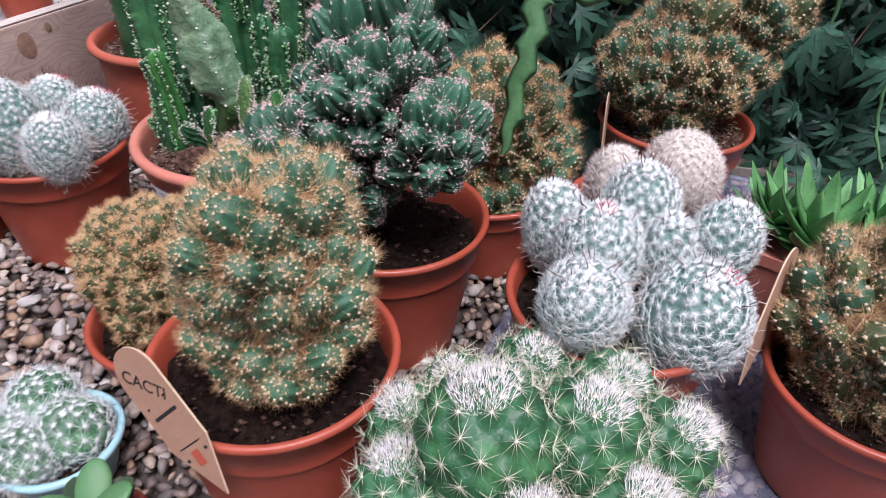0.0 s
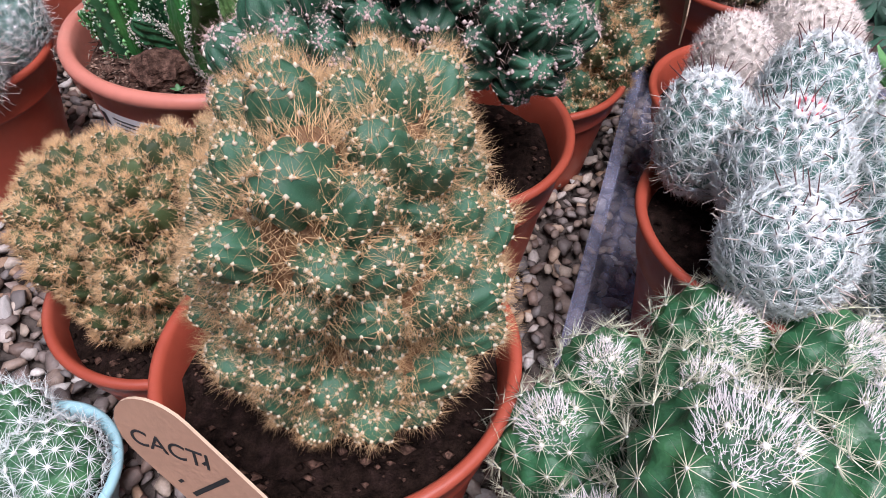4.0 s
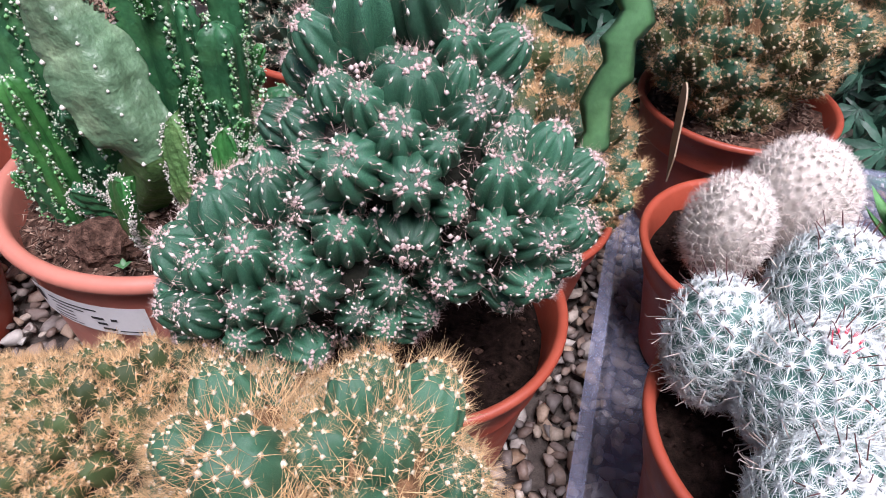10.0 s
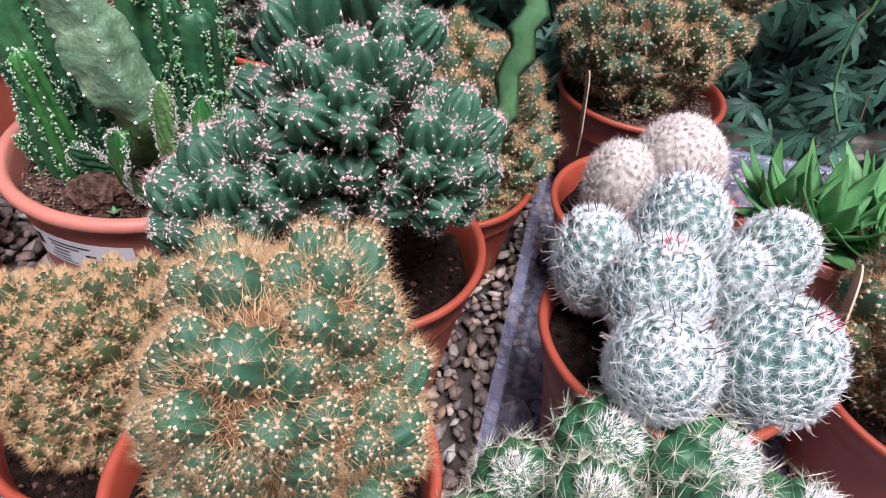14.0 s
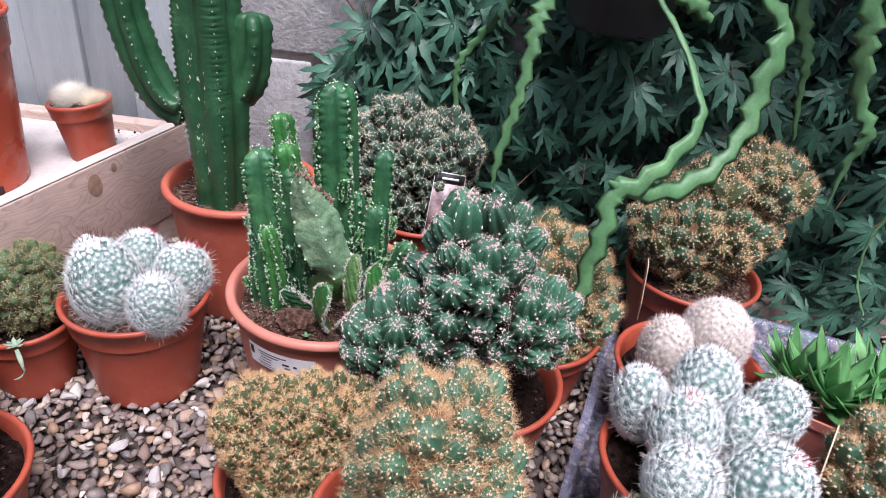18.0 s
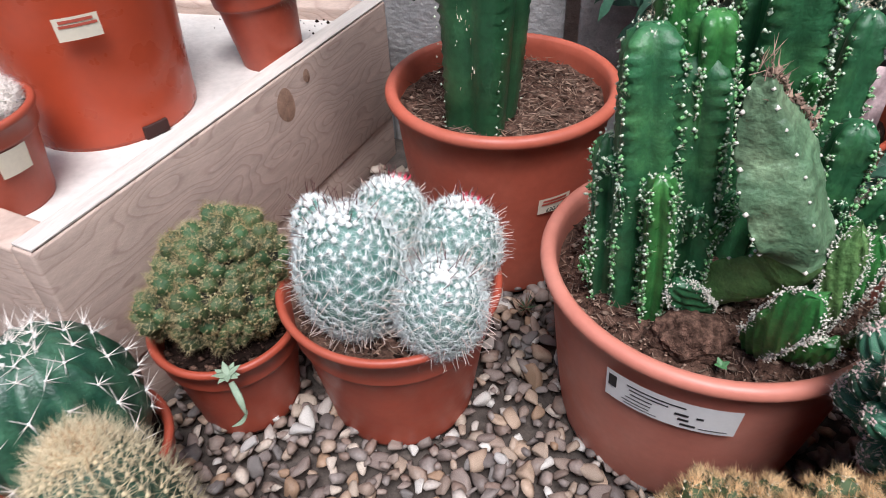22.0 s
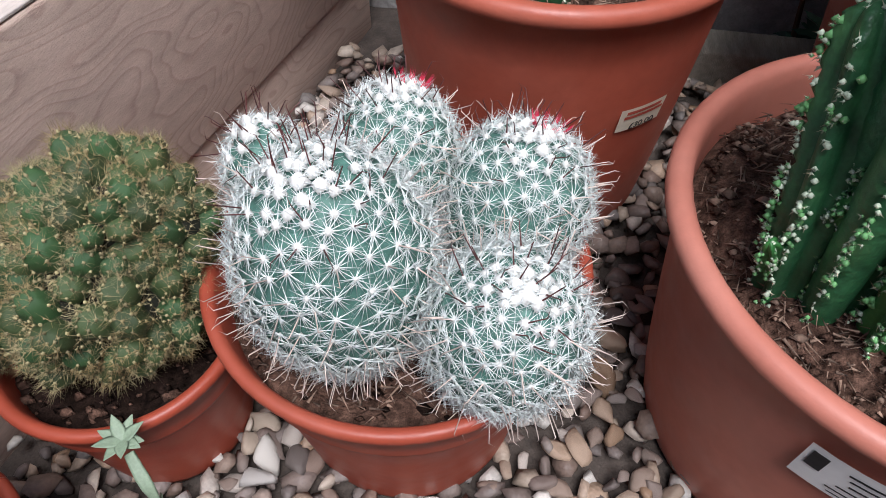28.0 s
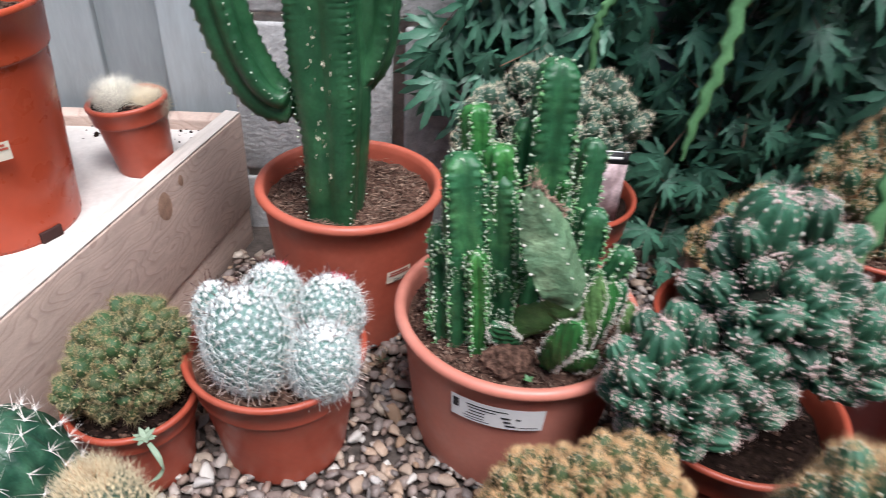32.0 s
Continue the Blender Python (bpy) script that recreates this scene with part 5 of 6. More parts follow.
# golden-spined monstrose cactus, the largest one
ob, zs = potted("golden_monstrose_cactus", (0.034, -0.374), 0.0836, 0.145, "large knobbly green cactus with golden-brown spines filling its pot", seed=19, soil_drop=0.020, group="potted cacti")
gold = [lobe(10 + i, 8 + i % 3, GREEN, CREAM, SPINE_GOLD if i % 3 else SPINE_RUST, 0.22, 4, 0.080, 9, 0.58, 0.0072, 4, 10, tall=1.4, stand=0.7, apex=14, apex_mat=CREAM, apex_reach=0.5) for i in range(6)]
forms = [((0.006, 0.0, zs + 0.075), (0.045, 0.045, 0.078)), ((0.030, 0.004, zs + 0.130), (0.026, 0.028, 0.030)), ((-0.006, 0.006, zs + 0.126), (0.025, 0.027, 0.030)), ((-0.028, -0.008, zs + 0.072), (0.024, 0.029, 0.038)),
         ((0.044, -0.006, zs + 0.084), (0.024, 0.031, 0.042)), ((0.0, -0.030, zs + 0.112), (0.033, 0.024, 0.038)), ((0.010, -0.024, zs + 0.036), (0.038, 0.028, 0.026))]
forms = [((cx * 0.92, cy * 0.9, cz), (rx * 0.9, ry * 0.88, rz)) for (cx, cy, cz), (rx, ry, rz) in forms]
forms = lumpy(forms, 12, 0.009, 0.014, 15, zs + 0.02)
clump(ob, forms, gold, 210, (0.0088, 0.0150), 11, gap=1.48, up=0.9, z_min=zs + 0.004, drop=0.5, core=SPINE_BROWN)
fuzz(ob, forms, 16500, SPINE_GOLD, 0.0122, 0.00016, 12, zs, swell=0.98, stand=0.9)

# its smaller bronze neighbour
ob, zs = potted("bronze_cactus", (-0.086, -0.300), 0.070, 0.094, "small knobbly cactus with rusty-brown spines in a terracotta pot", seed=23, soil_drop=0.016, group="potted cacti", base=0.70)
bronze = [lobe(40 + i, 5 + i % 2, GREEN_OLIVE, CREAM, SPINE_RUST if i % 2 else SPINE_GOLD, 0.2, 3, 0.10, 13, 0.72, 0.022, 4, 8, tall=1.35, stand=0.8, apex=7, apex_mat=CREAM) for i in range(5)]
forms = [((-0.026, 0.006, zs + 0.058), (0.040, 0.040, 0.042)), ((0.030, 0.004, zs + 0.064), (0.037, 0.038, 0.042)), ((0.006, -0.008, zs + 0.080), (0.030, 0.030, 0.026)), ((-0.002, 0.0, zs + 0.03), (0.046, 0.042, 0.03))]
forms = lumpy(forms, 18, 0.010, 0.016, 45, zs + 0.015)
clump(ob, forms, bronze, 260, (0.0052, 0.0088), 41, z_min=zs, gap=1.4, up=0.8, drop=0.3)
fuzz(ob, forms, 7500, SPINE_RUST, 0.0115, 0.00017, 42, zs, swell=1.0)

# golden monstrose cactus behind the blue one
ob, zs = potted("golden_monstrose_cactus", (0.138, -0.036), 0.080, 0.100, "knobbly cactus with orange-brown spines in a terracotta pot", seed=29, soil_drop=0.026, group="potted cacti")
rust = [lobe(80 + i, 6 + i % 2, GREEN_OLIVE if i % 2 else GREEN, CREAM, SPINE_RUST, 0.24, 4, 0.10, 9, 0.66, 0.0095, 4, 9, tall=1.35, stand=0.8, apex=12, apex_mat=SPINE_GOLD) for i in range(4)]
forms = [((0.020, 0.006, zs + 0.084), (0.050, 0.044, 0.056)), ((0.048, 0.003, zs + 0.05), (0.038, 0.043, 0.045)), ((-0.006, 0.010, zs + 0.104), (0.034, 0.036, 0.042)), ((0.022, 0, zs + 0.02), (0.04, 0.05, 0.03))]
forms = lumpy(forms, 16, 0.013, 0.021, 85, zs + 0.02)
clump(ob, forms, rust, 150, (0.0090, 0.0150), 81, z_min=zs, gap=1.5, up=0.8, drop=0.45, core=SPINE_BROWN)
fuzz(ob, forms, 7000, SPINE_RUST, 0.0125, 0.00017, 82, zs, swell=0.97)

# golden monstrose cactus at the back right
ob, zs = potted("golden_monstrose_cactus", (0.340, 0.070), 0.0852, 0.142, "tall knobbly olive cactus with golden spines in a stickered pot", seed=31, soil_drop=0.016, soil=SOIL_BROWN, group="potted cacti")
rust2 = [lobe(100 + i, 6 + i % 2, GREEN_OLIVE if i % 2 else GREEN, CREAM, SPINE_GOLD, 0.22, 4, 0.11, 8, 0.66, 0.0105, 4, 9, tall=1.35, stand=0.8, apex=10, apex_mat=SPINE_GOLD) for i in range(4)]
forms = [((-0.045, -0.010, zs + 0.072), (0.043, 0.043, 0.043)), ((0.018, 0.0, zs + 0.078), (0.048, 0.044, 0.050)), ((0.055, 0.010, zs + 0.140), (0.050, 0.040, 0.040)), ((-0.002, 0.010, zs + 0.120), (0.040, 0.038, 0.035)), ((-0.004, 0, zs + 0.02), (0.034, 0.034, 0.03))]
forms = lumpy(forms, 20, 0.013, 0.022, 105, zs + 0.03)
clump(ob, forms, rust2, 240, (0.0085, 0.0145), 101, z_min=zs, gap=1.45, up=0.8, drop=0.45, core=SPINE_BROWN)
fuzz(ob, forms, 10000, SPINE_GOLD, 0.0115, 0.00017, 102, zs, swell=1.0)
mulch(ob, zs, 0.076, 500, 103, mat=BARK, name="dry_litter", length=0.010, width=0.0009)
curved_label(ob, 0.079, 0.122, 0.028, 0.017, -126, STICKER, "price_sticker", "cream price sticker", lean=0.12, bars=PRICE_BARS + [(0, -0.2, 0.7, 0.2, 1)])

# golden monstrose cactus at the right of the tray
ob, zs = potted("golden_monstrose_cactus", (0.450, -0.296), 0.077, 0.106, "knobbly olive cactus with golden spines on the clear tray", seed=37, soil_drop=0.018, group="potted cacti", z0=0.016)
forms = [((0.0, 0.012, zs + 0.055), (0.056, 0.052, 0.056)), ((0.012, 0.008, zs + 0.096), (0.044, 0.044, 0.046)), ((-0.024, 0.012, zs + 0.075), (0.036, 0.036, 0.036)), ((0, 0.005, zs + 0.02), (0.045, 0.045, 0.03))]
forms = lumpy(forms, 14, 0.013, 0.021, 115, zs + 0.02)
clump(ob, forms, rust2, 200, (0.0085, 0.0145), 111, z_min=zs, gap=1.45, up=0.8, drop=0.5, core=SPINE_BROWN)
fuzz(ob, forms, 17000, SPINE_GOLD, 0.0120, 0.00018, 112, zs, swell=1.04)
curved_label(ob, 0.0645, 0.072, 0.028, 0.017, -150, STICKER, "price_sticker", "cream price sticker", lean=0.18, bars=PRICE_BARS)

# white pincushion with seven heads on the tray
ob, zs = potted("pincushion_cactus", (0.263, -0.284), 0.0807, 0.142, "white woolly pincushion cactus with many round heads in a pot", seed=41, soil_drop=0.016, group="potted cacti", z0=0.016)
for i, (x, y, z, rx, rz, n) in enumerate([(0.234, -0.336, 0.186, 0.0258, 0.030, 240), (0.307, -0.318, 0.170, 0.0330, 0.042, 310), (0.243, -0.287, 0.194, 0.0270, 0.034, 250), (0.213, -0.255, 0.188, 0.0210, 0.036, 190),
                                          (0.273, -0.231, 0.196, 0.0255, 0.036, 230), (0.335, -0.240, 0.182, 0.0225, 0.032, 180), (0.287, -0.285, 0.198, 0.0150, 0.028, 120)]):
    body, sp = pincushion(rx, rz, int(n * 1.15), 0.0080, 24, 220 + i, top_wool=2.6, centre=1, centre_len=1.40, th_max=140, spine_w=0.00030, wool=0.0010, radial_tilt=0.30, low_share=0.3)
    hd = put("head", body, ob, Matrix.Translation((x - 0.263, y + 0.284, z - 0.016)) @ pose(0, 0, 0, [16, 12, 4, 0, -8, -2, 0][i], [-4, 8, -2, -12, 0, 14, 4][i], 0))
    cover(sp, hd)
    if i in (1, 2):
        g = Geo()
        k = np.arange(26) * 0.62
        needles(g, np.stack([0.0042 * np.cos(k), 0.0042 * np.sin(k), np.full(26, rz * 0.985)], 1), np.stack([0.35 * np.cos(k), 0.35 * np.sin(k), np.ones(26)], 1), 0.0070, 0.00042)
        put("bud_ring", g.mesh("bud_ring", [RED_BUD]), hd, pose(0, 0, 0, 0, 0, 0) if i == 2 else pose(0, 0, 0, -4, 12, 0), label="ring of crimson flower buds")

# pale downy cactus behind it
ob, zs = potted("downy_cactus", (0.302, -0.112), 0.080, 0.112, "cream downy round cactus with two heads in a terracotta pot", seed=43, soil_drop=0.018, group="potted cacti", z0=0.016)
for i, (x, y, z, rx, rz, n) in enumerate([(0.326, -0.092, 0.154, 0.0325, 0.040, 620), (0.263, -0.133, 0.160, 0.0215, 0.034, 340)]):
    body, sp = pincushion(rx, rz, int(n * 0.75), 0.0085, 18, 240 + i, top_wool=0.3, centre=1, centre_len=1.1, hook=False, central=SPINE_PINK, th_max=140, radial=SPINE_CREAM, wool=0.0010, flesh=DOWN_SKIN, wool_mat=SPINE_CREAM, radial_tilt=0.9, spine_w=0.00024)
    hd = put("head", body, ob, Matrix.Translation((x - 0.302, y + 0.112, z - 0.016)))
    cover(sp, hd)

# green clustering cactus in front
ob, zs = potted("clustering_cactus", (0.205, -0.432), 0.078, 0.118, "clustering green cactus with long white spines and woolly crowns", seed=47, soil_drop=0.014, group="potted cacti", z0=0.016)
for i, (x, y, z, r) in enumerate([(0.160, -0.374, 0.130, 0.022), (0.208, -0.356, 0.140, 0.025), (0.256, -0.374, 0.145, 0.027), (0.136, -0.410, 0.128, 0.026), (0.184, -0.452, 0.180, 0.034), (0.190, -0.402, 0.155, 0.022),
                                  (0.288, -0.408, 0.142, 0.028), (0.238, -0.430, 0.168, 0.030), (0.146, -0.466, 0.140, 0.028), (0.212, -0.500, 0.156, 0.029), (0.262, -0.470, 0.150, 0.027)]):
    body, sp = pincushion(r, r * 1.10, int(34 + 1500 * r), 0.0125, 12, 260 + i, flesh=GREEN_BRIGHT, tub=0.50, wool=0.00060, top_wool=2.2, centre=0, radial=SPINE_GREEN, crowd=0.6, radial_tilt=0.45, spine_w=0.00024, th_max=135, crown=int(16000 * r), crown_len=0.0088)
    hd = put("head", body, ob, Matrix.Translation((x - 0.205, y + 0.432, z - 0.016)) @ pose(0, 0, 0, (-0.432 - y) * -260, (x - 0.205) * 260, 0))
    cover(sp, hd)

# aloe on the tray, in a square pot
ob = thing("aloe", (0.452, -0.138, 0.016), "bright green spiky aloe rosettes in a square pale terracotta pot", "potted plant", "potted plants")
g = Geo()
sq = [(0.036, 0.0), (0.039, 0.004), (0.049, 0.098), (0.051, 0.099), (0.0515, 0.110), (0.0485, 0.110), (0.047, 0.090), (0.0001, 0.090)]
v = []
for r, z in sq:
    for cx, cy in ((1, 1), (-1, 1), (-1, -1), (1, -1)):
        for k in range(3):
            c = r * 0.86
            e = r * 0.14
            a = math.atan2(cy, cx) + (k - 1) * 0.7854
            v.append((cx * c + e * math.cos(a) * 1.2, cy * c + e * math.sin(a) * 1.2, z))
g.add(v, grid_faces(len(sq), 12))
put("plant_pot", g.mesh("plant_pot", [TERRACOTTA_PALE], False), ob, pose(0, 0, 0, 0, 0, -28))
zs = 0.099
rng = np.random.RandomState(54)
for cx, cy, sc in ((-0.006, 0.0, 1.0), (0.058, 0.022, 0.95), (-0.034, 0.030, 0.75), (0.030, -0.034, 0.72)):
    for k in range(21):
        a = k * 2.39996 + cx * 40
        e = 0.16 + 1.15 * (k / 21) ** 0.85
        ln = sc * (0.078 - 0.016 * (k / 21)) * rng.uniform(0.85, 1.12)
        g = Geo()
        ribbon_leaf(g, (0, 0, 0), (ln * math.cos(e) * math.cos(a), ln * math.cos(e) * math.sin(a), ln * math.sin(e)), sc * 0.0125 * rng.uniform(0.85, 1.1), 0.005 * sc, curl=-0.08)
        put("leaf", g.mesh("leaf", [LEAF_ALOE]), ob, Matrix.Translation((cx + 0.006 * math.cos(a), cy + 0.006 * math.sin(a), zs + 0.004 + 0.014 * k / 21)))

# golden barrel-like cluster at the near left
ob, zs = potted("golden_ball_cactus", (-0.385, -0.368), 0.082, 0.105, "cluster of golden-spined ribbed ball cacti with orange crowns", seed=59, soil_drop=0.014, group="potted cacti")


def ball_cactus(rx, rz, ribs, seed, areoles, spine, n_sp, flesh, sp_mat, ar_mat, crown=None, spine_w=0.0003, depth=0.12):
    """A ribbed ball with combs of spines down its ribs. Returns (body mesh, spine mesh)."""
    rng = np.random.RandomState(seed)
    g, s = Geo(), Geo()
    cols, rows = ribs * 4, 14

    def pt(th, ph):
        k = 1 - depth * (0.5 - 0.5 * math.cos(ribs * ph)) * math.sin(min(th, 1.57))
        return np.array([rx * k * math.sin(th) * math.cos(ph), rx * k * math.sin(th) * math.sin(ph), rz * math.cos(th) - 0.05 * rz * math.exp(-(th / 0.2) ** 2)])

    g.add([pt(max(a, 1e-3), b) for a in np.linspace(0, 2.5, rows) for b in np.linspace(0, 6.28318, cols, endpoint=False)], grid_faces(rows, cols), 0)
    pts = np.array([pt(0.12 + 2.0 * (i + 0.5 * rng.rand()) / areoles, 2 * math.pi * r / ribs) for r in range(ribs) for i in range(areoles)])
    blobs(s, pts, 0.0013 * rng.uniform(0.8, 1.2, len(pts)), 2)
    p = np.repeat(pts, n_sp, 0)
    needles(s, p, np.repeat(unit(pts), n_sp, 0) * 0.55 + rng.normal(0, 0.5, (len(p), 3)), spine * rng.uniform(0.6, 1.2, len(p)), spine_w, 0)
    if crown:
        c = np.stack([rng.normal(0, rx * 0.16, 160), rng.normal(0, rx * 0.16, 160), np.full(160, rz * 0.95)], 1)
        needles(s, c, rng.normal(0, 0.4, (160, 3)) + (0, 0, 1), spine * 0.8, spine_w, 1)
    return g.mesh("head", [flesh]), s.mesh("spine_cover", [sp_mat, crown or sp_mat, ar_mat])


for i, (x, y, z, rx, rz) in enumerate([(-0.378, -0.346, 0.152, 0.034, 0.096), (-0.352, -0.404, 0.146, 0.040, 0.092), (-0.420, -0.374, 0.136, 0.030, 0.080), (-0.404, -0.420, 0.130, 0.036, 0.07)]):
    body, sp = ball_cactus(rx, rz, 22, 300 + i, 32, 0.0110, 9, GREEN_DARK, SPINE_FUR, SPINE_FUR, SPINE_CROWN, 0.00017, 0.2)
    hd = put("head", body, ob, Matrix.Translation((x + 0.385, y + 0.368, z)) @ pose(0, 0, 0, -4, (x + 0.385) * 150, 0))
    cover(sp, hd)

# dark ribbed barrel cactus beside the timber bed
ob, zs = potted("barrel_cactus", (-0.492, -0.258), 0.054, 0.090, "dark green ribbed barrel cactus with stout white spines", seed=61, soil_drop=0.012, group="potted cacti")
body, sp = ball_cactus(0.051, 0.062, 13, 310, 6, 0.0140, 8, GREEN_BLUE, SPINE_CREAM, WOOL, None, 0.00034, 0.22)
hd = put("head", body, ob, Matrix.Translation((0, 0, zs + 0.050)))
cover(sp, hd)

# white fuzzy cactus in a blue-rimmed pot, and a plump succulent, at the near edge
ob, zs = potted("fuzzy_cactus", (-0.143, -0.400), 0.047, 0.044, "small fuzzy white cactus in a pale blue pot", seed=67, soil_drop=0.008, group="potted cacti", mat=BLUE_RIM, pot_name="blue_pot")
for i, (x, y, z, r) in enumerate([(0.012, 0.004, zs + 0.010, 0.024), (-0.026, 0.024, zs + 0.012, 0.024), (-0.010, -0.022, zs + 0.008, 0.022), (-0.034, -0.010, zs + 0.010, 0.020)]):
    body, sp = pincushion(r, r * 0.95, 90, 0.0120, 14, 320 + i, flesh=GREEN_BRIGHT, wool=0.0011, top_wool=1.0, centre=0, radial_tilt=0.5)
    hd = put("head", body, ob, Matrix.Translation((x, y, z)))
    cover(sp, hd)
ob, zs = potted("jade_plant", (-0.062, -0.472), 0.034, 0.055, "small jade plant with plump pale green leaves in a terracotta pot", "potted plant", seed=71, soil_drop=0.008, group="potted plants")
for k in range(9):
    a = k * 2.4
    bm = bmesh.new()
    bmesh.ops.create_uvsphere(bm, u_segments=16, v_segments=10, radius=1)
    o = part("leaf", bm, GREEN_PALE if k % 2 else RICKRACK, ob)
    for pl in o.data.polygons:
        pl.use_smooth = True
    o.matrix_basis = Matrix.Translation((0.016 * math.cos(a), 0.016 * math.sin(a), zs + 0.016 + 0.0025 * k)) @ pose(0, 0, 0, 0, -35, math.degrees(a)) @ Matrix.Diagonal((0.019, 0.012, 0.005, 1))

# pots on the shelf
ob, zs = potted("tall_pot", (-0.606, 0.020), 0.088, 0.215, "tall shiny orange plastic pot with a price sticker", "pot", base=0.80, style="tall", soil=SOIL_BROWN, mat=TERRACOTTA_SHINY, seed=73, z0=0.172, pot_name="pot_body")
curved_label(ob, 0.084, 0.105, 0.030, 0.017, -52, STICKER, "price_sticker", "cream price sticker", lean=0.06, bars=PRICE_BARS)
# the notch is a solid block, its inner shade given by dark colour
g = Geo()
box_geo(g, -0.004, 0.004, -0.011, 0.011, 0.0, 0.011, bevel=0.001)
put("drain_notch", g.mesh("drain_notch", [SHADOW_GAP]), ob, pose(0, 0, 0, 0, 0, -30) @ Matrix.Translation((0.0695, 0, 0.0005)), label="drainage notch in the foot, its shade painted dark red")
g = Geo()
rng = np.random.RandomState(21)
for _ in range(150):
    q = rng.rand()
    c = np.array([-0.60 + 0.15 * q, 0.262 - 0.012 * q - 0.03 * rng.rand() ** 2, 0.1725])
    if rng.rand() < 0.3:
        c[1] -= 0.05 * rng.rand()
    g.add(OCT_V * (0.0008 + 0.003 * rng.rand() ** 3) * rng.uniform(0.6, 1.3, (6, 1)) + c, OCT_F)
tagged(put("soil_crumbs", g.mesh("soil_crumbs", [SOIL])), "scattered dark soil crumbs on the whitewashed shelf", "soil", kind="stuff")
ob, zs = potted("fluffy_cactus", (-0.500, 0.134), 0.0410, 0.083, "small fluffy white cactus in a terracotta pot on the shelf", seed=79, z0=0.171, tilt=(0, -6), soil_drop=0.006, group="potted cacti")
for i, (x, y, z, r) in enumerate([(-0.010, 0, zs + 0.002, 0.026), (0.020, 0.0, zs - 0.004, 0.018)]):
    body, sp = pincushion(r * 0.62, r * 0.62, 260, 0.0165, 18, 330 + i, flesh=DOWN_SKIN, wool=0.0004, centre=0, radial_tilt=1.5, spine_w=0.00015, radial=SPINE_FINE if i == 0 else SPINE_STRAW)
    hd = put("head", body, ob, Matrix.Translation((x, y, z)))
    cover(sp, hd)
ob, zs = potted("pale_cactus", (-0.612, -0.115), 0.045, 0.075, "small pale cactus in a stickered terracotta pot on the shelf", seed=83, z0=0.172, soil_drop=0.006, group="potted cacti")
body, sp = pincushion(0.034, 0.014, 240, 0.0085, 18, 340, centre=0, wool=0.0008, flesh=DOWN_SKIN, radial=SPINE_CREAM, radial_tilt=0.8, th_max=95)
hd = put("head", body, ob, Matrix.Translation((0, 0, zs + 0.004)))
cover(sp, hd)
curved_label(ob, 0.040, 0.045, 0.022, 0.020, -20, STICKER, "price_sticker", "cream price sticker", lean=0.15)


# ---- card tags ----
def card_tag(name, m, w, h, label, words="", bars=()):
    """A thin brown card tag with a rounded head and a pointed foot."""
    ob = thing(name, (0, 0, 0), label, "plant tag")
    ob.matrix_basis = m
    out = [(w / 2 * math.cos(a), h - w / 2 + w / 2 * math.sin(a)) for a in np.linspace(0, math.pi, 15)] + [(-w / 2, h * 0.35), (0, 0), (w / 2, h * 0.35)]
    n = len(out)
    g = Geo()
    g.add([(x, y, z) for z in (-0.0006, 0.0006) for x, y in out], [tuple(range(n - 1, -1, -1)), tuple(range(n, 2 * n))], 0)
    g.add([(x * k, y, z) for z in (-0.0006, 0.0006) for x, y in out for k in (1.0,)], [(i, (i + 1) % n, n + (i + 1) % n, n + i) for i in range(n)], 1)
    put("card", g.mesh("card", [TAG, TAG_EDGE], False), ob)
    g = Geo()
    for x, y, bw, bh, mt in bars:
        g.add([(x - bw / 2, y - bh / 2, 0.0009), (x + bw / 2, y - bh / 2, 0.0009), (x + bw / 2, y + bh / 2, 0.0009), (x - bw / 2, y + bh / 2, 0.0009)], [(0, 1, 2, 3)], mt)
    if bars:
        put("print", g.mesh("print", [INK, INK_RED]), ob)
    if words:
        text_on(ob, words, w * 0.30, Matrix.Translation((0, h - w * 0.62, 0.0009)) @ pose(0, 0, 0, 0, 0, -46), INK, "lettering")
    return ob


up_tag = [(-0.012, 0.066, 0.003, 0.0015, 0), (0.010, 0.068, 0.003, 0.0015, 0), (0.0, 0.0585, 0.026, 0.0022, 0), (0, 0.036, 0.024, 0.0008, 0), (0.0, 0.027, 0.008, 0.010, 1), (-0.011, 0.028, 0.003, 0.002, 0), (0.012, 0.03, 0.003, 0.002, 0)]
card_tag("plant_tag", facing((0.041, -0.471, 0.122), (-0.029, -0.437, 0.190), (-0.29, -0.90, 0.17)), 0.040, 0.104, "brown card plant tag with printed lettering leaning on a pot", "CACTI", up_tag)
card_tag("plant_tag", facing((0.352, -0.318, 0.115), (0.378, -0.262, 0.200), (0.85, -0.5, 0.1)), 0.044, 0.104, "plain brown card plant tag standing between two pots")
card_tag("plant_tag", facing((0.082, -0.030, 0.120), (0.135, 0.000, 0.195), (-0.7, -0.7, 0.3)), 0.042, 0.085, "pale card plant tag with a red cactus print", "", [(0, 0.045, 0.010, 0.016, 1)])
card_tag("plant_tag", facing((0.258, -0.030, 0.120), (0.254, -0.022, 0.202), (-1, 0.15, 0)), 0.024, 0.082, "plain brown card tag stuck edge-on in a pot")
g = Geo()
box_geo(g, -0.0035, 0.0035, 0, 0.075, -0.0004, 0.0004, bevel=0.0002)
o = put("plant_label", g.mesh("plant_label", [PAPER]), None, facing((-0.004, -0.205, 0.118), (0.006, -0.165, 0.190), (-0.6, -0.7, 0.2)))
tagged(o, "narrow white plastic plant label stuck in soil", "plant label")


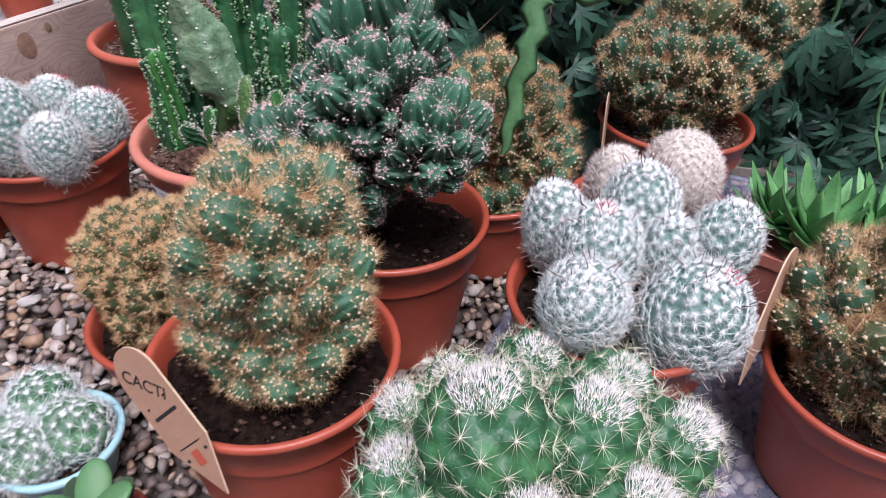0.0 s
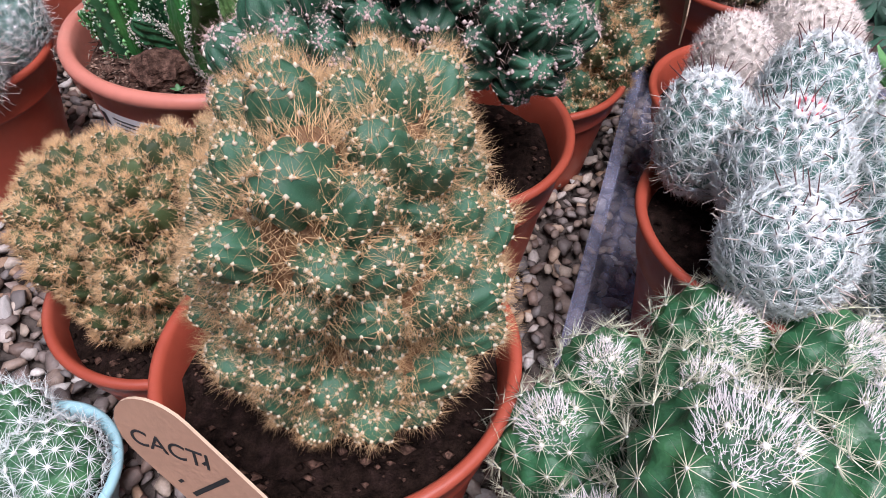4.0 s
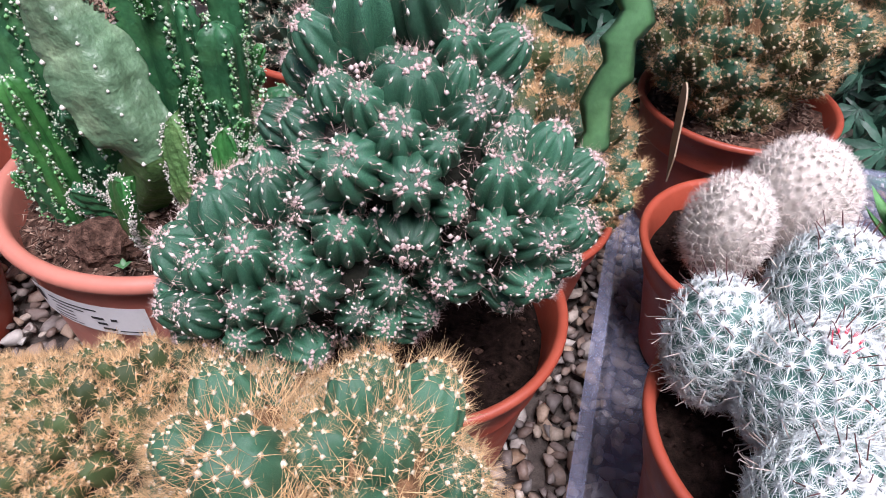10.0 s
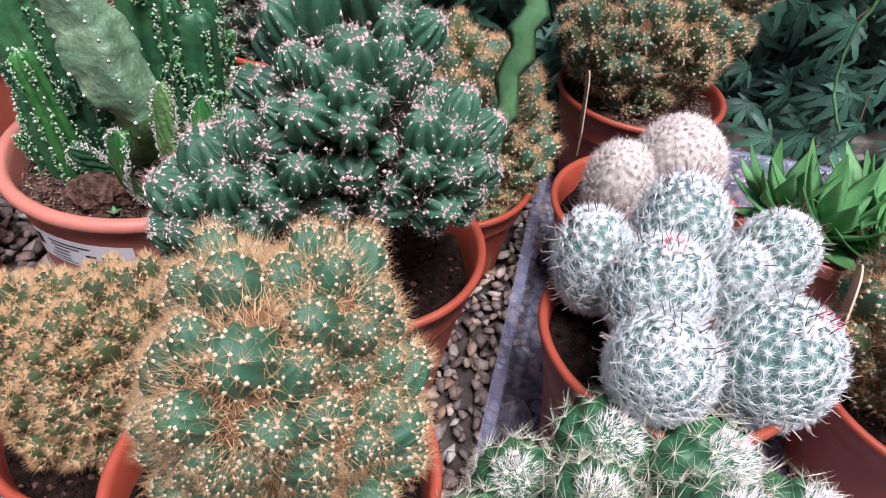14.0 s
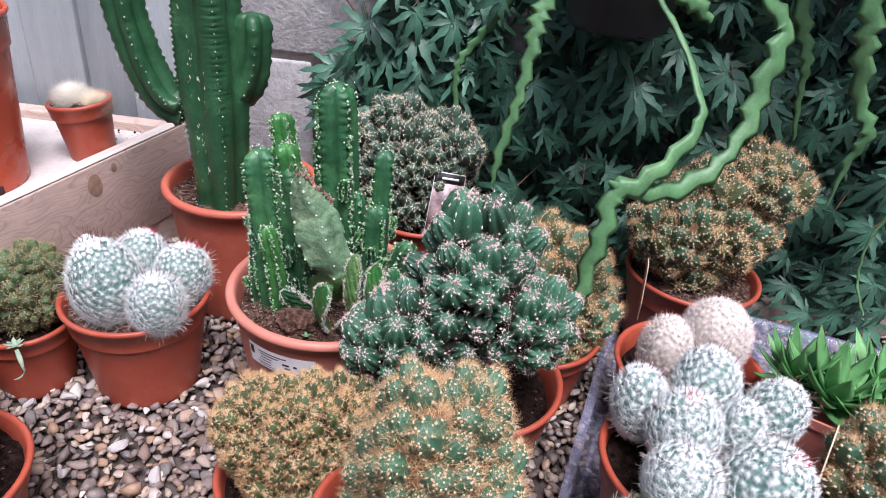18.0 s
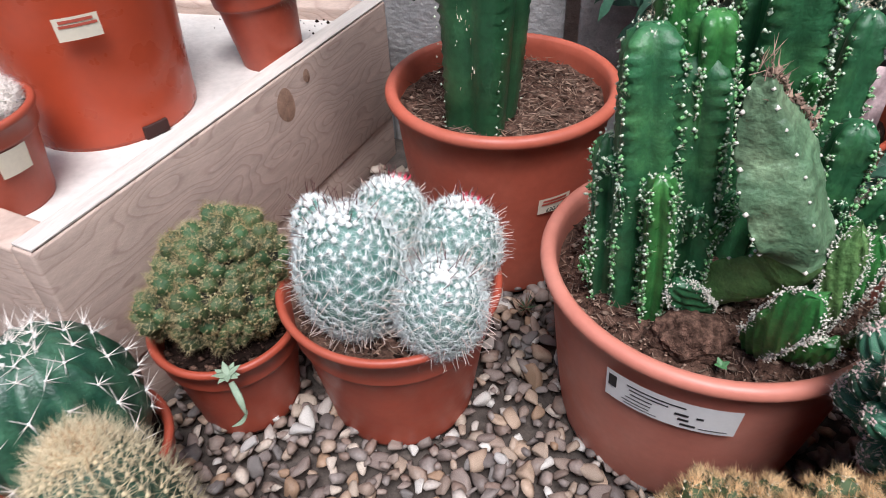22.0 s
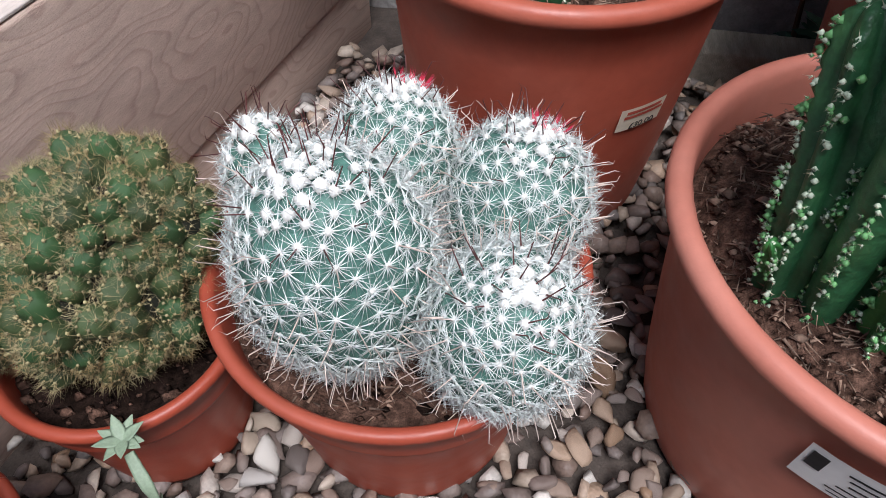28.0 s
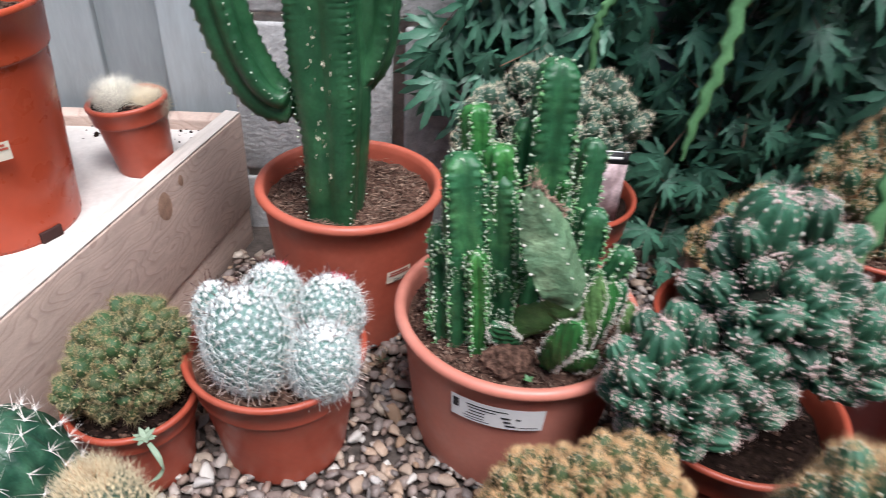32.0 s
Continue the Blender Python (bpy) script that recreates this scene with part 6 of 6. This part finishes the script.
# ---- trailing rickrack stems and the black pot they hang from ----
def rickrack(pts, widths, seed, lobes):
    """A flat trailing stem, notched in alternate forward-pointing teeth, with a raised midrib; widths run along it."""
    P = [Vector(p) for p in pts]
    g = Geo()
    n = lobes * 16
    v = []

    def tooth(f):
        return 0.48 + 0.52 * (f / 0.66) ** 1.2 if f < 0.66 else 0.48 + 0.52 * ((1 - f) / 0.34) ** 0.9

    for i in range(n + 1):
        q = i / n
        c = along_path(P, q)
        t = (along_path(P, min(q + 0.01, 1)) - along_path(P, max(q - 0.01, 0))).normalized()
        roll = 0.40 * math.sin(q * 5 + seed) + 0.1
        sd = t.cross(Vector((math.sin(roll), -math.cos(roll), 0.25))).normalized()
        nn = sd.cross(t)
        w = float(np.interp(q, np.linspace(0, 1, len(widths)), widths)) * (1 + 0.12 * noise.noise((q * 9, seed, 2)))
        k = q * lobes + 0.25 * noise.noise((q * 6, seed, 5))
        wa, wb = w * tooth(k % 1), w * tooth((k + 0.5) % 1)
        cup = 0.16 * w
        v += [c - sd * wa - nn * cup, c - sd * wa * 0.5 + nn * 0.0003, c + nn * 0.0011, c + sd * wb * 0.5 + nn * 0.0003, c + sd * wb - nn * cup, c + sd * wb * 0.5 - nn * 0.0006, c - nn * 0.0008, c - sd * wa * 0.5 - nn * 0.0006]
    g.add(v, grid_faces(n + 1, 8), 0)
    return g.mesh("stem", [RICKRACK])


ob = thing("hanging_rickrack_cactus", (0.26, 0.09, 0.46), "trailing light green rickrack cactus stems hanging from a black pot", "hanging plant")
g = Geo()
lathe(g, [(0.0001, 0.0), (0.054, 0.0), (0.058, 0.004), (0.078, 0.13), (0.083, 0.131), (0.083, 0.14), (0.075, 0.14), (0.071, 0.12), (0.0001, 0.12)], 40)
put("black_pot", g.mesh("black_pot", [BLACK]), ob, Matrix.Translation((-0.077, 0.020, -0.032)), label="black plastic hanging pot")
STEMS = [([(0.185, 0.06, 0.555), (0.208, 0.02, 0.479), (0.233, 0.0, 0.447), (0.256, -0.045, 0.399), (0.256, -0.06, 0.375), (0.231, -0.085, 0.347), (0.203, -0.104, 0.327), (0.180, -0.110, 0.315), (0.176, -0.12, 0.282), (0.169, -0.125, 0.251), (0.165, -0.13, 0.213), (0.161, -0.135, 0.180)], (0.004, 0.005, 0.006, 0.008, 0.011, 0.013, 0.015, 0.015, 0.014, 0.013, 0.011, 0.003), 12),
         ([(0.29, 0.02, 0.56), (0.308, 0.0, 0.493), (0.330, 0.0, 0.468), (0.327, -0.01, 0.443), (0.318, -0.02, 0.407), (0.313, -0.03, 0.377), (0.298, -0.045, 0.350), (0.277, -0.06, 0.329), (0.243, -0.08, 0.315), (0.206, -0.1, 0.317), (0.172, -0.11, 0.329)], (0.010, 0.013, 0.016, 0.018, 0.019, 0.014, 0.011, 0.013, 0.014, 0.012, 0.003), 11),
         ([(0.13, 0.08, 0.56), (0.101, 0.06, 0.470), (0.091, 0.05, 0.438), (0.086, 0.04, 0.397), (0.079, 0.03, 0.347), (0.068, 0.025, 0.293), (0.064, 0.023, 0.252)], (0.016, 0.016, 0.014, 0.011, 0.009, 0.009, 0.003), 12),
         ([(0.38, 0.04, 0.58), (0.410, 0.02, 0.499), (0.421, 0.02, 0.451), (0.441, 0.03, 0.396), (0.464, 0.03, 0.361), (0.461, 0.04, 0.322), (0.462, 0.05, 0.263)], (0.016, 0.017, 0.015, 0.011, 0.013, 0.010, 0.003), 11),
         ([(0.34, 0.08, 0.56), (0.374, 0.08, 0.467), (0.395, 0.08, 0.420), (0.405, 0.09, 0.379), (0.420, 0.10, 0.321)], (0.012, 0.012, 0.010, 0.009, 0.003), 9),
         ([(0.55, 0.10, 0.40), (0.570, 0.10, 0.270), (0.558, 0.10, 0.197), (0.567, 0.10, 0.137), (0.581, 0.08, 0.097)], (0.004, 0.004, 0.005, 0.004, 0.002), 9),
         ([(0.13, 0.14, 0.55), (0.060, 0.17, 0.436), (0.026, 0.18, 0.382), (0.004, 0.18, 0.350), (0.0, 0.18, 0.319), (0.006, 0.18, 0.255)], (0.012, 0.010, 0.009, 0.008, 0.007, 0.003), 11),
         ([(0.20, 0.05, 0.55), (0.227, 0.03, 0.490), (0.249, 0.03, 0.473), (0.266, 0.03, 0.459)], (0.014, 0.014, 0.013, 0.004), 5)]
for k, (pts, w, n) in enumerate(STEMS):
    put("trailing_stem", rickrack(pts, w, k, n), ob, Matrix.Translation((-0.26, -0.09, -0.46)))


# ---- hedge of palmate leaves against the wall ----
def palmate(seed):
    """A palmate leaf with seven toothed leaflets; its stalk starts at the origin."""
    rng = np.random.RandomState(seed)
    v, f = [], []
    for k in range(7):
        a = radians((k - 3) * 34 + rng.uniform(-5, 5))
        ln = (0.054, 0.048, 0.038, 0.024)[abs(k - 3)] * rng.uniform(0.9, 1.1)
        d, s = np.array([math.sin(a), math.cos(a)]), np.array([math.cos(a), -math.sin(a)])
        droop = 0.25 + 0.2 * rng.rand()
        o = len(v)
        n = 6
        for i in range(n + 1):
            q = i / n
            w = ln * 0.105 * math.sin(math.pi * min(q * 0.92 + 0.08, 1)) ** 0.8 * (1.15 if i % 2 else 0.8) if i < n else 0.0002
            c = d * ln * q
            z = -droop * ln * q * q + 0.004 * q
            for e, dz in ((-1, 0.0016), (0, 0), (1, 0.0016)):
                p = c + s * w * e + d * (-0.0025 if e and i % 2 == 0 else 0)
                v.append((p[0], p[1] + 0.0, z + dz * w / 0.006))
        for i in range(n):
            for e in range(2):
                f.append((o + 3 * i + e, o + 3 * i + e + 1, o + 3 * i + e + 4, o + 3 * i + e + 3))
    return np.array(v), f


kinds = [palmate(400 + k) for k in range(5)]
rng = np.random.RandomState(77)
g, tw = Geo(), Geo()
count = 0
while count < 2900:
    x, z = rng.uniform(-0.20, 1.15), rng.uniform(-0.02, 0.80)
    edge = -0.135 + 0.05 * math.sin(z * 17) + (0.06 if z < 0.12 else 0)
    if x < edge or (x < -0.05 and z < 0.14):
        continue
    y = (0.275 - 0.15 * rng.rand() ** 1.7) if x > 0.05 else rng.uniform(0.20, 0.275)
    v, f = kinds[rng.randint(5)]
    s = rng.uniform(0.60, 1.20)
    face = Vector((rng.normal(0, 0.45), -1.0, rng.normal(0.35, 0.45))).normalized()
    down = Vector((rng.normal(0, 0.8), rng.normal(0, 0.3), -0.8 + rng.normal(0, 0.5)))
    yx = (down - face * down.dot(face)).normalized()
    m = np.array(Matrix((yx.cross(face), yx, face)).transposed())
    g.add((v * s) @ m.T + (x, y, z), f)
    if count % 4 == 0:
        needles(tw, [(x, y, z)], [(-yx + Vector((0, 0.5, 0.1)))], 0.07, 0.0011)
    count += 1
# unseen growth arching forward above, added to shade the hedge's right side
for _ in range(700):
    v, f = kinds[rng.randint(5)]
    face = Vector((rng.normal(0, 0.4), -0.5, rng.normal(0.9, 0.3))).normalized()
    down = Vector((rng.normal(0, 0.8), -0.6, -0.3))
    yx = (down - face * down.dot(face)).normalized()
    m = np.array(Matrix((yx.cross(face), yx, face)).transposed())
    x, y = rng.uniform(0.25, 1.15), rng.uniform(-0.02, 0.27)
    g.add((v * rng.uniform(0.8, 1.3)) @ m.T + (x, y, 0.80 - 0.12 * (y / 0.27) + rng.normal(0, 0.03)), f)
for k in range(46):
    x, z = rng.uniform(-0.18, 1.1), rng.uniform(-0.05, 0.5)
    needles(tw, [(x, 0.262, z)], [(rng.normal(0, 0.5), 0, 1)], rng.uniform(0.15, 0.35), 0.003)
hedge = new("hedge")
tagged(hedge, "dense dark green palmate-leaved foliage against the block wall", "foliage", kind="stuff")
put("leaves", g.mesh("leaves", [LEAF_DARK]), hedge)
put("twigs", tw.mesh("twigs", [TWIG]), hedge, label="bare brown twigs")


# ---- loose pebbles ----
def pebble(seed, sub):
    bm = bmesh.new()
    bmesh.ops.create_icosphere(bm, subdivisions=sub, radius=1)
    rr = random.Random(seed)
    ax = Vector((rr.uniform(0.9, 1.45), rr.uniform(0.65, 0.95), rr.uniform(0.38, 0.70)))
    off = Vector((rr.random() * 50, rr.random() * 50, 0))
    cut = [(Vector((rr.gauss(0, 1), rr.gauss(0, 1), rr.gauss(0, 1))).normalized(), rr.uniform(0.36, 0.84)) for _ in range(11)]
    for q in bm.verts:
        p = q.co.normalized()
        for n, d in cut:
            e = p.dot(n)
            if e > d:
                p = p - n * (e - d) * 0.95
        q.co = Vector((p.x * ax.x, p.y * ax.y, p.z * ax.z)) * (1 + 0.10 * noise.noise(p * 1.5 + off))
    v, f = np.array([tuple(q.co) for q in bm.verts]), [tuple(q.index for q in fc.verts) for fc in bm.faces]
    bm.free()
    return v, f


POTS = [(-0.3248, -0.1095, 0.058), (-0.449, -0.138, 0.040), (-0.104, -0.087, 0.083), (-0.269, 0.09, 0.075), (-0.024, 0.116, 0.060), (0.066, -0.187, 0.061), (0.034, -0.374, 0.059), (-0.086, -0.300, 0.048),
        (0.138, -0.036, 0.056), (0.34, 0.07, 0.06), (-0.385, -0.368, 0.058), (-0.492, -0.258, 0.04), (-0.143, -0.400, 0.034), (-0.062, -0.472, 0.024)]
gravel = new("gravel")
tagged(gravel, "loose bed of rounded brown, grey and cream river pebbles", "gravel", kind="stuff")
near_shapes, far_shapes = [pebble(500 + k, 2) for k in range(12)], [pebble(500 + k, 1) for k in range(12)]
near_meshes = []
for v, f in near_shapes:
    g = Geo()
    g.add(v, f)
    near_meshes.append(g.mesh("pebble", [PEBBLE]))
rng = np.random.RandomState(31)
g = Geo()
singles = 0
spots = []
step = 0.0100
for iy in range(int(1.0 / step)):
    for ix in range(int(1.75 / step)):
        spots.append((-0.72 + (ix + rng.uniform(-0.45, 0.45)) * step, -0.72 + (iy + rng.uniform(-0.45, 0.45)) * step))
order = rng.permutation(len(spots))
for i in order:
    x, y = spots[i]
    if x < -0.535 + (y + 0.188) * 0.266 + 0.004 and y > -0.2:
        continue
    if y > 0.20 or any((x - a) ** 2 + (y - b) ** 2 < (c - 0.004) ** 2 for a, b, c in POTS):
        continue
    s = 0.0060 + 0.0070 * rng.rand() ** 2.2
    k = rng.randint(12)
    e = Euler((rng.normal(0, 0.35), rng.normal(0, 0.35), rng.uniform(0, 6.28)))
    z = 0.000 + 0.009 * rng.rand()
    if -0.42 < x < -0.13 and -0.26 < y < -0.02 and singles < 300:
        put("pebble", near_meshes[k], gravel, Matrix.LocRotScale((x, y, z), e, (s, s, s)))
        singles += 1
    else:
        v, f = far_shapes[k]
        g.add((v * s) @ np.array(e.to_matrix()).T + (x, y, z), f)
put("pebbles", g.mesh("pebbles", [PEBBLE_FAR]), gravel)["kind"] = "stuff"

white_stone = material("white_quartz_pebble", (0.50, 0.48, 0.45), 0.6, 0.2, 60, 0.5, 300)
white_meshes = []
for k in range(3):
    g = Geo()
    g.add(*pebble(530 + k, 2))
    white_meshes.append(g.mesh("white_pebble", [white_stone]))
for k, (x, y, s) in enumerate(((-0.392, -0.172, 0.0120), (-0.300, -0.231, 0.0135), (-0.196, -0.069, 0.0110), (-0.425, -0.190, 0.0105), (-0.247, -0.262, 0.0120), (-0.232, -0.170, 0.0105), (-0.335, -0.275, 0.0125), (-0.205, -0.215, 0.0110))):
    put("white_pebble", white_meshes[k % 3], gravel, Matrix.LocRotScale((x, y, 0.011), Euler((0.2, 0.1 * k, 1.3 * k)), (s * 0.85, s * 0.8, s * 0.75)), label="larger white pebble")
g = Geo()
rng = np.random.RandomState(88)
for k in range(46):
    d = unit(rng.normal(0, 1, 3) + (0, 0, 1.2))
    needles(g, [(0, 0, 0.004)], [d], 0.008 + 0.012 * rng.rand(), 0.0009, 0 if k % 3 else 1)
sprig = put("dry_sprig", g.mesh("dry_sprig", [TWIG, GREEN_MOSS]), None, Matrix.Translation((-0.232, -0.012, 0.006)))
tagged(sprig, "small dry brown and green sprig growing through pebbles", "weed")
